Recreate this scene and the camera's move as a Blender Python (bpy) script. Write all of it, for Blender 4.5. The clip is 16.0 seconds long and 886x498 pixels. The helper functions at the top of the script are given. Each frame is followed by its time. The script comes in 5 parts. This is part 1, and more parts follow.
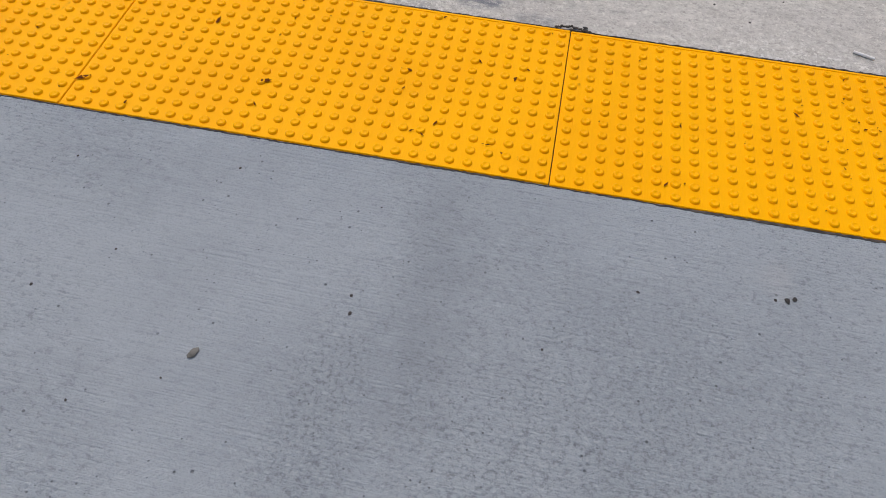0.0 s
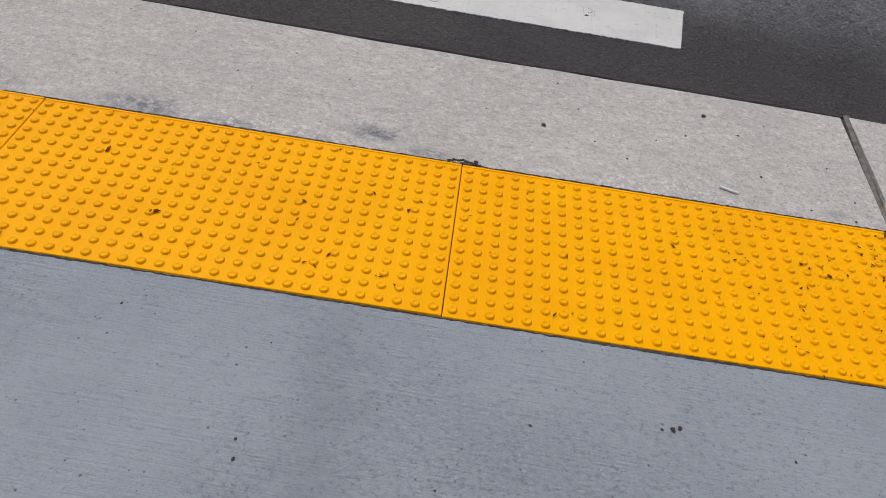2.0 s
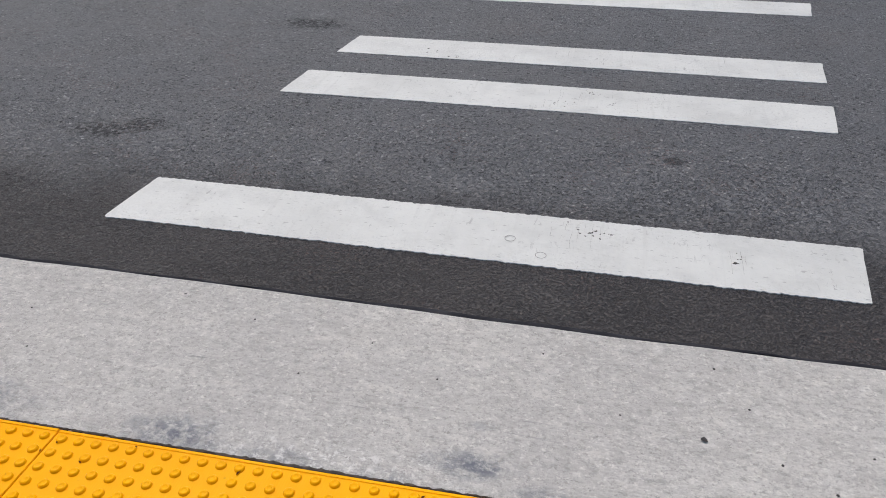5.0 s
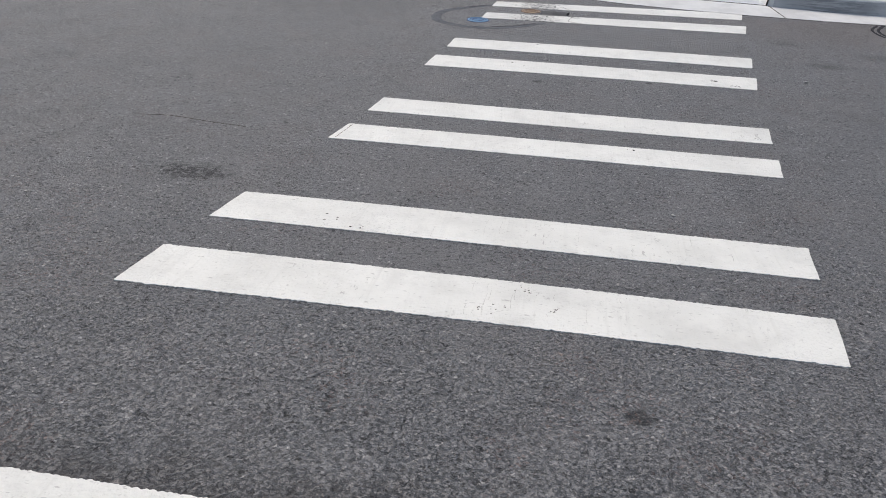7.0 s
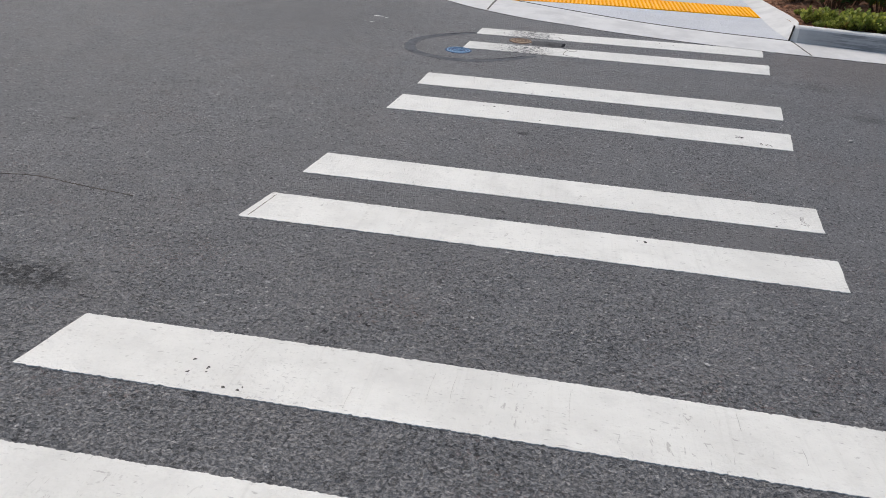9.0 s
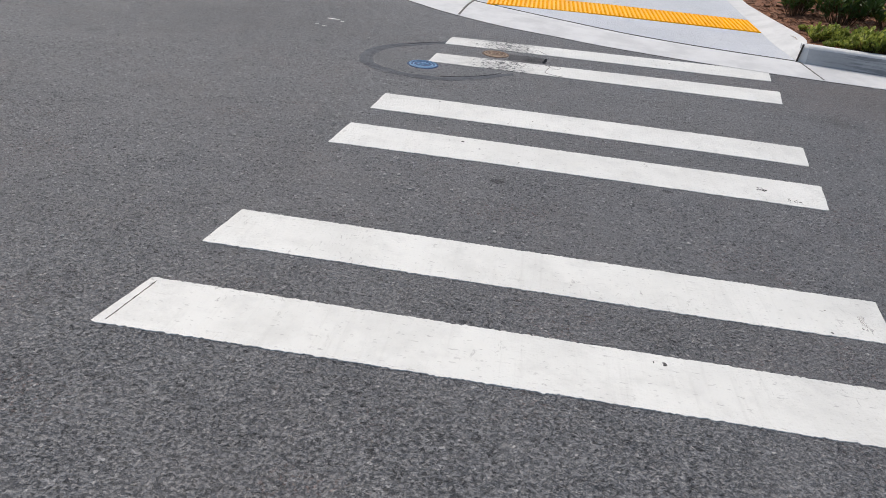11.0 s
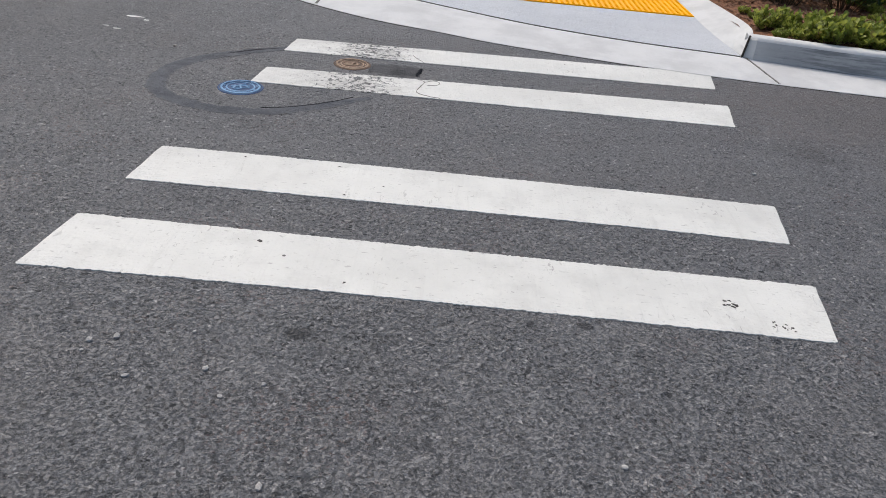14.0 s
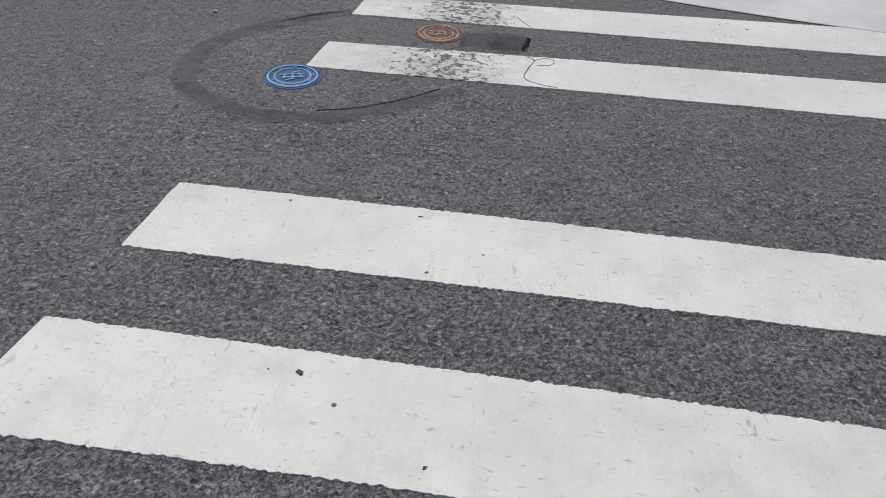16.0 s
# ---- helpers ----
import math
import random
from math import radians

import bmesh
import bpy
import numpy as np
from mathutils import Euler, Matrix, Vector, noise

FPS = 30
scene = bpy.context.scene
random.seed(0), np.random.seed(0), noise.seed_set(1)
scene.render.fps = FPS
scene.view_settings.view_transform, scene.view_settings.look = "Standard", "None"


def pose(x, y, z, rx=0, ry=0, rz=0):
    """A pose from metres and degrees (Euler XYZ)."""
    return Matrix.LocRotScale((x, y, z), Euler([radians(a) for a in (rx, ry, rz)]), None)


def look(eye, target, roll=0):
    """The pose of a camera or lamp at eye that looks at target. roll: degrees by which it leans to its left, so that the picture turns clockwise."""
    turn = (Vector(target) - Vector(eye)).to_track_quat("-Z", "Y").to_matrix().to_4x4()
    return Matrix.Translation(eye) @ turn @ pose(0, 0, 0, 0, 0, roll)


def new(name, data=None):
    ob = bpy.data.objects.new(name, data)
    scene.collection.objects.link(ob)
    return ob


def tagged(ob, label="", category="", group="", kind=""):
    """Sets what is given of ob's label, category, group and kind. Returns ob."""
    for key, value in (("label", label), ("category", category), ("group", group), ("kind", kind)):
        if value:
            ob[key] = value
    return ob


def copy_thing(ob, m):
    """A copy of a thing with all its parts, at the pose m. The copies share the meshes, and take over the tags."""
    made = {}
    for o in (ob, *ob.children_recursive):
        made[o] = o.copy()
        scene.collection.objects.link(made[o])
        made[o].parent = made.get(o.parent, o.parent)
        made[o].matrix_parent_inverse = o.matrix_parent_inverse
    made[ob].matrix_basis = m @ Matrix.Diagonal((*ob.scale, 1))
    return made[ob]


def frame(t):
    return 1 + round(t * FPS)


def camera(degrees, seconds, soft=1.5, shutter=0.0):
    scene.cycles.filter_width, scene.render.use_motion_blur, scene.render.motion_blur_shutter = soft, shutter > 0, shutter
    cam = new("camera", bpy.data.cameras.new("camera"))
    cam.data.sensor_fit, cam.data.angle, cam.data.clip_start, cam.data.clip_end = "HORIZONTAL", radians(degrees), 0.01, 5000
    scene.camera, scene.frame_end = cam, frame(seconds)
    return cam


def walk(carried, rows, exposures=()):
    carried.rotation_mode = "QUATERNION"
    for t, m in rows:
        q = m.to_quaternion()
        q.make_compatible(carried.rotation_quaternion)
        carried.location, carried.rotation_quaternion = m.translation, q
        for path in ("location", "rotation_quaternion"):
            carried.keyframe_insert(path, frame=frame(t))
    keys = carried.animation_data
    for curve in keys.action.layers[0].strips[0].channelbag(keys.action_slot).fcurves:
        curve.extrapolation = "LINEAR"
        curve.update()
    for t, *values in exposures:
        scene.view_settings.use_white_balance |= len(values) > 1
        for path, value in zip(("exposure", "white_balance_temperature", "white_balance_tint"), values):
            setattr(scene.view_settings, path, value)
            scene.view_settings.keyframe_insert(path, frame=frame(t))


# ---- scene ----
cam = camera(62.2, 16.0, soft=0.9)

PATH = [
    (0, (1.662, -2.564, 1.397), (1.469, -1.481, -0.273), 2.1),
    (0.5, (1.654, -2.56, 1.404), (1.42, -1.453, -0.245), 2.7),
    (1, (1.662, -2.534, 1.425), (1.434, -1.285, -0.12), 3.5),
    (1.5, (1.674, -2.521, 1.432), (1.543, -1.21, -0.073), 6.9),
    (2, (1.689, -2.514, 1.432), (1.688, -1.163, -0.042), 9.5),
    (2.5, (1.723, -2.494, 1.431), (1.821, -1.127, -0.025), 10.7),
    (2.8, (1.727, -2.499, 1.432), (1.846, -1.124, -0.015), 11.0),
    (3, (1.712, -2.476, 1.438), (1.766, -1.116, -0.027), 10.6),
    (3.2, (1.654, -2.465, 1.433), (1.474, -1.137, -0.051), 8.2),
    (3.5, (1.558, -2.435, 1.434), (1.168, -1.137, -0.037), 7.3),
    (4, (1.488, -2.283, 1.397), (1.098, -0.906, -0.001), 6.6),
    (4.3, (1.541, -2.138, 1.381), (1.151, -0.616, 0.144), 2.2),
    (4.5, (1.57, -2.048, 1.353), (1.182, -0.46, 0.199), -0.6),
    (4.7, (1.614, -1.97, 1.333), (1.242, -0.373, 0.188), -1.0),
    (6.8, (1.577, -0.941, 1.318), (1.293, 0.802, 0.38), 2.4),
    (7, (1.609, -0.847, 1.308), (1.354, 0.91, 0.388), 2.3),
    (7.5, (1.68, -0.579, 1.284), (1.485, 1.206, 0.403), 2.9),
    (8, (1.62, -0.299, 1.264), (1.475, 1.496, 0.393), 3.7),
    (8.5, (1.61, -0.04, 1.244), (1.423, 1.747, 0.366), 3.2),
    (8.7, (1.621, 0.093, 1.241), (1.4, 1.874, 0.359), 3.3),
    (10.8, (1.505, 1.157, 1.192), (1.265, 2.93, 0.298), 5.9),
    (11, (1.539, 1.249, 1.19), (1.382, 3.031, 0.297), 6.1),
    (11.5, (1.663, 1.555, 1.192), (1.767, 3.335, 0.287), 6.9),
    (12, (1.679, 1.824, 1.178), (2.083, 3.568, 0.284), 8.1),
    (12.5, (1.741, 2.1, 1.164), (2.261, 3.816, 0.278), 9.1),
    (12.8, (1.759, 2.275, 1.198), (2.173, 4.004, 0.284), 7.1),
    (13, (1.771, 2.362, 1.177), (2.094, 4.108, 0.257), 6.3),
    (13.5, (1.73, 2.606, 1.162), (1.981, 4.359, 0.231), 5.8),
    (14, (1.808, 2.851, 1.147), (1.844, 4.609, 0.194), 6.1),
    (14.5, (1.784, 3.062, 1.132), (1.517, 4.729, 0.06), 3.5),
    (15, (1.691, 3.284, 1.119), (1.437, 4.901, -0.031), 3.5),
    (15.5, (1.703, 3.596, 1.106), (1.469, 5.207, -0.055), 0.7),
    (16, (1.659, 3.852, 1.128), (1.498, 5.471, -0.035), 3.4),
]
walk(cam, [(t, look(e, g, r)) for t, e, g, r in PATH],
     [(0, -0.3, 6500, 10), (1.5, -0.35, 6500, 10), (3.0, -0.37, 6500, 10), (3.5, -0.34, 6500, 10), (4.0, -0.45, 6500, 10), (4.5, -0.45, 6500, 10), (4.7, -0.3, 6300, 9), (6.8, 0.05, 6500, 8), (7.2, 0.12, 6500, 8), (7.5, 0.2, 6500, 8), (8.0, 0.22, 6500, 8), (8.5, -0.02, 6500, 8), (11, 0.12, 6500, 8), (11.5, 0.1, 6500, 8), (12.0, 0.1, 6500, 8), (12.4, -0.1, 6500, 8), (12.7, -0.04, 6500, 8), (13.2, 0.03, 6500, 8), (15.5, 0.08, 6500, 8), (16, -0.13, 6500, 8)])


# ---- light ----
SUN_UP, SUN_ROUND = radians(60), radians(-35)
world = bpy.data.worlds.new("world")
scene.world = world
world.use_nodes = True
wn = world.node_tree.nodes
sky = wn.new("ShaderNodeTexSky")
sky.sky_type, sky.sun_disc = "NISHITA", False
sky.sun_elevation, sky.sun_rotation = SUN_UP, SUN_ROUND
sky.air_density, sky.dust_density, sky.ozone_density = 1.0, 4.0, 1.0
world.node_tree.links.new(sky.outputs[0], wn["Background"].inputs[0])
wn["Background"].inputs[1].default_value = 0.15
sun_data = bpy.data.lights.new("sun", "SUN")
sun_data.energy, sun_data.angle, sun_data.color = 1.5, radians(12), (1.0, 0.93, 0.85)
sun = new("sun", sun_data)
sun_way = Vector((math.sin(SUN_ROUND) * math.cos(SUN_UP), math.cos(SUN_ROUND) * math.cos(SUN_UP), math.sin(SUN_UP)))
sun.matrix_world = look(sun_way * 30, (0, 0, 0))


# ---- materials ----
class Nodes:
    """A small builder of node materials."""

    def __init__(self, name, rough=0.8, metal=0.0, spec=0.5):
        self.mat = bpy.data.materials.new(name)
        self.mat.use_nodes = True
        self.t = self.mat.node_tree
        self.b = self.t.nodes["Principled BSDF"]
        self.b.inputs["Roughness"].default_value = rough
        self.b.inputs["Metallic"].default_value = metal
        self.b.inputs["Specular IOR Level"].default_value = spec
        self.pos = self.t.nodes.new("ShaderNodeNewGeometry").outputs["Position"]

    def put(self, socket, value):
        if isinstance(value, bpy.types.NodeSocket):
            self.t.links.new(value, socket)
        else:
            socket.default_value = value

    def scaled(self, v, s, shift=(0, 0, 0)):
        n = self.t.nodes.new("ShaderNodeMapping")
        self.put(n.inputs[0], v)
        n.inputs["Location"].default_value = shift
        n.inputs["Scale"].default_value = s
        return n.outputs[0]

    def noise(self, scale, detail=4, rough=0.6, v=None, distort=0.0):
        n = self.t.nodes.new("ShaderNodeTexNoise")
        self.put(n.inputs["Vector"], self.pos if v is None else v)
        n.inputs["Scale"].default_value, n.inputs["Detail"].default_value = scale, detail
        n.inputs["Roughness"].default_value, n.inputs["Distortion"].default_value = rough, distort
        return n.outputs[0]

    def voronoi(self, scale, out=0, v=None, feature="F1"):
        n = self.t.nodes.new("ShaderNodeTexVoronoi")
        n.feature = feature
        self.put(n.inputs["Vector"], self.pos if v is None else v)
        n.inputs["Scale"].default_value = scale
        return n.outputs[out]

    def ramp(self, f, a, b, lo=0.0, hi=1.0):
        n = self.t.nodes.new("ShaderNodeMapRange")
        n.interpolation_type = "SMOOTHSTEP"
        self.put(n.inputs[0], f)
        for i, x in enumerate((a, b, lo, hi)):
            n.inputs[i + 1].default_value = x
        return n.outputs[0]

    def math(self, op, a, b=0.0):
        n = self.t.nodes.new("ShaderNodeMath")
        n.operation = op
        self.put(n.inputs[0], a)
        self.put(n.inputs[1], b)
        return n.outputs[0]

    def mix(self, f, a, b):
        n = self.t.nodes.new("ShaderNodeMix")
        n.data_type = "RGBA"
        self.put(n.inputs[0], f)
        for i, x in ((6, a), (7, b)):
            self.put(n.inputs[i], (*x, 1) if isinstance(x, tuple) else x)
        return n.outputs[2]

    def near(self, x, y, r, soft=0.5, squash=1.0):
        """1 at a spot of the plan, 0 beyond r, with a ragged edge."""
        n = self.t.nodes.new("ShaderNodeVectorMath")
        n.operation = "DISTANCE"
        flat = self.scaled(self.pos, (1, squash, 0))
        self.put(n.inputs[0], flat)
        n.inputs[1].default_value = (x, y * squash, 0)
        d = self.math("ADD", n.outputs["Value"], self.math("MULTIPLY", self.math("SUBTRACT", self.noise(14, 5, 0.7), 0.5), r * 1.3))
        return self.ramp(d, r * (1 - soft), r, 1.0, 0.0)

    def bump(self, h, dist, strength=1.0, under=None):
        n = self.t.nodes.new("ShaderNodeBump")
        n.inputs["Distance"].default_value, n.inputs["Strength"].default_value = dist, strength
        self.put(n.inputs["Height"], h)
        if under is not None:
            self.put(n.inputs["Normal"], under)
        return n.outputs[0]

    def done(self, colour, normal=None, rough=None):
        self.put(self.b.inputs["Base Color"], (*colour, 1) if isinstance(colour, tuple) else colour)
        if normal is not None:
            self.put(self.b.inputs["Normal"], normal)
        if rough is not None:
            self.put(self.b.inputs["Roughness"], rough)
        return self.mat


def asphalt_colour(m):
    """Grey aggregate in dark binder, with broad oily and dusty areas."""
    grain = m.t.nodes.new("ShaderNodeSeparateColor")
    m.put(grain.inputs[0], m.voronoi(105, 1))
    g = grain.outputs[0]
    c = m.mix(m.ramp(g, 0.0, 1.0), (0.126, 0.126, 0.129), (0.19, 0.189, 0.191))
    c = m.mix(m.ramp(grain.outputs[1], 0.968, 0.99, 0, 0.8), c, (0.36, 0.35, 0.34))
    c = m.mix(m.ramp(grain.outputs[2], 0.86, 0.95, 0, 0.75), c, (0.05, 0.049, 0.05))
    c = m.mix(m.ramp(m.noise(1.3, 5, 0.6), 0.42, 0.7, 0, 0.35), c, (0.165, 0.155, 0.15))
    c = m.mix(m.ramp(m.noise(3.1, 4, 0.6, m.scaled(m.pos, (1, 1, 1), (7, 3, 0))), 0.56, 0.75, 0, 0.3), c, (0.085, 0.083, 0.085))
    c = m.mix(m.math("MULTIPLY", m.ramp(m.noise(104, 4, 0.78, None, 0.4), 0.385, 0.43, 0.8, 0.0), roughened(m)), c, (0.026, 0.026, 0.027))
    bent = m.scaled(m.pos, (1.0, 1.5, 1), (2, 2, 0))
    lost = m.math("MULTIPLY", m.ramp(m.math("ADD", m.voronoi(15, 0, bent), m.math("MULTIPLY", m.noise(90, 3, 0.7), 0.14)), 0.18, 0.24, 0.9, 0.0), m.ramp(m.noise(4.5, 3, 0.6), 0.40, 0.52))
    c = m.mix(lost, c, (0.03, 0.03, 0.031))
    mottle = m.noise(27, 6, 0.78, m.scaled(m.pos, (1, 1, 1), (4, 4, 0)))
    c = m.mix(m.ramp(mottle, 0.53, 0.62, 0.0, 0.12), c, (0.062, 0.061, 0.062))
    c = m.mix(m.ramp(mottle, 0.46, 0.38, 0.0, 0.12), c, (0.235, 0.232, 0.23))
    plucked = m.math("MULTIPLY", m.ramp(m.noise(47, 3, 0.62, m.scaled(m.pos, (1, 1, 1), (8, 2, 0)), 0.6), 0.345, 0.39, 0.95, 0.0), roughened(m))
    c = m.mix(plucked, c, (0.022, 0.022, 0.023))
    c = m.mix(m.math("MULTIPLY", m.ramp(m.noise(64, 3, 0.6, m.scaled(m.pos, (1, 1, 1), (3, 9, 0))), 0.60, 0.655, 0.0, 0.8), roughened(m)), c, (0.30, 0.295, 0.29))
    return c, g


def roughened(m):
    """Where traffic has plucked the surface open, broad and small."""
    broad = m.ramp(m.noise(3.2, 4, 0.65, m.scaled(m.pos, (1, 1, 1), (1, 6, 0))), 0.38, 0.60, 0.5, 1.0)
    return m.math("MULTIPLY", broad, m.ramp(m.noise(22, 4, 0.7, m.scaled(m.pos, (1, 1, 1), (5, 5, 0))), 0.36, 0.56, 0.45, 1.0))


def asphalt_height(m):
    stones = m.ramp(m.voronoi(135), 0.0, 0.75, 1.0, 0.0)
    gaps = m.math("MULTIPLY", m.ramp(m.noise(104, 4, 0.78, None, 0.4), 0.34, 0.52), m.math("ADD", 0.5, roughened(m)))
    holes = m.math("MULTIPLY", m.ramp(m.noise(47, 3, 0.62, m.scaled(m.pos, (1, 1, 1), (8, 2, 0)), 0.6), 0.32, 0.44), m.math("ADD", 0.3, roughened(m)))
    return m.math("ADD", m.math("ADD", m.math("MULTIPLY", stones, 0.35), m.math("MULTIPLY", gaps, 0.8)), m.math("MULTIPLY", holes, 0.5))


def make_asphalt():
    m = Nodes("asphalt", 0.7, 0, 0.45)
    c, g = asphalt_colour(m)
    rough = m.ramp(m.noise(44, 4, 0.72), 0.42, 0.56, 0.05, 1.0)
    for x, y, r, k in ((-0.08, 2.24, 0.26, 1.3), (-0.42, 0.64, 0.2, 1.4), (-0.26, 0.72, 0.15, 1.4), (-0.54, 0.16, 0.22, 1.2)):
        c = m.mix(m.math("MULTIPLY", m.math("MULTIPLY", m.near(x, y, r, 0.8, 1.8), rough), k), c, (0.022, 0.021, 0.022))
    for x, y, r, k in ((3.75, 5.5, 0.24, 0.5), (4.3, 5.9, 0.28, 0.4), (4.5, 5.2, 0.3, 0.4), (3.6, 6.2, 0.22, 0.35), (4.9, 5.6, 0.25, 0.3)):
        c = m.mix(m.math("MULTIPLY", m.near(x, y, r, 0.9, 1.6), k), c, (0.035, 0.034, 0.036))
    for x, y, r in ((1.93, 0.8, 0.05), (1.475, 4.478, 0.042), (2.283, 4.639, 0.03)):
        c = m.mix(m.math("MULTIPLY", m.near(x, y, r, 0.35, 1.3), 0.85), c, (0.03, 0.029, 0.03))
    c = m.mix(m.math("MULTIPLY", m.near(1.55, -0.12, 0.2, 0.9), 0.45), c, (0.26, 0.26, 0.26))
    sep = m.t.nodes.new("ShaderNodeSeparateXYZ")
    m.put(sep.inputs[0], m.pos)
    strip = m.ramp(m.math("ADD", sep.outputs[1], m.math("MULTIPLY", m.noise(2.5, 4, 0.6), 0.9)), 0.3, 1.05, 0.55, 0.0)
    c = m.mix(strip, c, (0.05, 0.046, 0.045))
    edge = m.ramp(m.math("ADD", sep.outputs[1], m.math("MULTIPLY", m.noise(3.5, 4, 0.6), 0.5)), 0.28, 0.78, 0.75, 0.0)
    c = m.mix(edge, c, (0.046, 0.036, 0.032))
    c = m.mix(m.math("MULTIPLY", m.near(4.5, 6.9, 2.2, 0.8, 2.0), 0.4), c, (0.155, 0.132, 0.12))
    # a few reddish stones show in the binder, and a smoother darker stretch past the cover
    red = m.math("MULTIPLY", m.ramp(m.noise(2.1, 3, 0.6, m.scaled(m.pos, (1, 1, 1), (9, 9, 0))), 0.5, 0.65), m.ramp(m.noise(75, 3, 0.6, m.scaled(m.pos, (1, 1, 1), (1, 8, 0))), 0.56, 0.64, 0.0, 0.5))
    c = m.mix(red, c, (0.17, 0.105, 0.09))
    c = m.mix(m.math("MULTIPLY", m.near(-0.7, 7.3, 1.7, 0.9), 0.4), c, (0.078, 0.077, 0.079))
    n = m.bump(asphalt_height(m), 0.0075, 0.95)
    return m.done(c, n, m.ramp(g, 0, 1, 0.5, 0.75))


def make_paint(name, worn):
    m = Nodes(name, 0.6, 0, 0.4)
    lines = m.noise(1, 4, 0.65, m.scaled(m.pos, (34, 1.2, 1)))
    c = m.mix(m.ramp(m.noise(2.2, 5, 0.6), 0.35, 0.7), (0.665, 0.661, 0.622), (0.58, 0.576, 0.542))
    c = m.mix(m.ramp(lines, 0.54, 0.75, 0, 0.26), c, (0.44, 0.43, 0.40))
    c = m.mix(m.ramp(m.noise(48, 3, 0.6), 0.64, 0.72, 0, 0.5), c, (0.40, 0.39, 0.37))
    c = m.mix(m.ramp(m.noise(11, 5, 0.7, m.scaled(m.pos, (0.6, 2.0, 1), (3, 8, 0))), 0.64, 0.74, 0, 0.5), c, (0.44, 0.43, 0.41))
    c = m.mix(m.ramp(m.noise(6, 6, 0.7, m.scaled(m.pos, (1, 1, 1), (2, 7, 0))), 0.46, 0.7, 0, 0.4), c, (0.47, 0.465, 0.44))
    nicks = m.math("MULTIPLY", m.ramp(m.noise(1, 4, 0.7, m.scaled(m.pos, (60, 20, 1), (1, 3, 0)), 0.8), 0.60, 0.66), m.ramp(m.noise(3.5, 3), 0.5, 0.62))
    c = m.mix(m.math("MULTIPLY", nicks, 0.6), c, (0.27, 0.26, 0.245))
    flecks = m.ramp(m.noise(1, 3, 0.6, m.scaled(m.pos, (26, 75, 1))), 0.63, 0.70, 0, 0.6)
    c = m.mix(flecks, c, (0.30, 0.29, 0.275))
    chips = m.ramp(m.voronoi(7.5), 0.035, 0.05, 1, 0)
    chips = m.math("MULTIPLY", chips, m.ramp(m.noise(2.7, 2), 0.5, 0.56))
    c = m.mix(chips, c, (0.07, 0.065, 0.06))
    h = m.math("ADD", m.noise(70, 3, 0.6), m.math("MULTIPLY", m.noise(1, 3, 0.6, m.scaled(m.pos, (60, 6, 1))), 0.5))
    c = m.mix(m.math("MULTIPLY", m.ramp(m.noise(1.7, 4, 0.6, m.scaled(m.pos, (1, 1, 1), (6, 2, 0))), 0.5, 0.66), m.ramp(m.noise(85, 4, 0.75), 0.57, 0.65, 0, 0.55)), c, (0.36, 0.355, 0.345))
    if worn:
        sep = m.t.nodes.new("ShaderNodeSeparateXYZ")
        m.put(sep.inputs[0], m.pos)
        side = m.ramp(sep.outputs[0], 1.4, 1.8, 1.0, 0.0)
        side2 = m.ramp(sep.outputs[0], 0.9, 1.35, 0.25, 1.0)
        held = m.math("MULTIPLY", m.math("SUBTRACT", 1.0, m.math("MULTIPLY", side, side2)), 0.2)
        bits = m.ramp(m.math("SUBTRACT", m.noise(1, 6, 0.74, m.scaled(m.pos, (30, 38, 1)), 0.5), held), 0.49, 0.535)
        f = bits
        grime = m.math("MULTIPLY", m.math("MULTIPLY", side, side2), m.ramp(m.noise(9, 5, 0.7, m.scaled(m.pos, (1, 1.6, 1), (3, 3, 0))), 0.38, 0.62, 0.1, 0.6))
        c = m.mix(grime, c, (0.25, 0.24, 0.225))
        c = m.mix(m.math("MULTIPLY", f, 0.95), c, (0.05, 0.05, 0.051))
    return m.done(c, m.bump(h, 0.004, 0.8))


def make_concrete(name, light, dark, bluish, broom, speck):
    m = Nodes(name, 0.9, 0, 0.25)
    c = m.mix(m.ramp(m.noise(1.6, 5, 0.6), 0.35, 0.68), light, bluish)
    fine = m.noise(1, 4, 0.7, m.scaled(m.pos, (70, 120, 50)))
    c = m.mix(m.ramp(fine, 0.40, 0.60, 0.0, broom), c, dark)
    c = m.mix(m.ramp(m.noise(1, 4, 0.75, m.scaled(m.pos, (85, 115, 85))), 0.57, 0.67, 0, speck), c, tuple(0.5 * k for k in dark))
    c = m.mix(m.ramp(m.noise(95, 3, 0.7, m.scaled(m.pos, (1, 1, 1), (2, 2, 0))), 0.60, 0.70, 0, 0.5), c, tuple(min(1, 1.3 * k) for k in light))
    c = m.mix(m.ramp(m.noise(210, 3, 0.7), 0.6, 0.72, 0, 0.6), c, tuple(0.6 * k for k in dark))
    c = m.mix(m.ramp(m.noise(5.5, 5, 0.65, m.scaled(m.pos, (1, 1, 1), (4, 9, 0))), 0.56, 0.75, 0, 0.35), c, tuple(0.75 * k for k in bluish))
    return m, c, fine


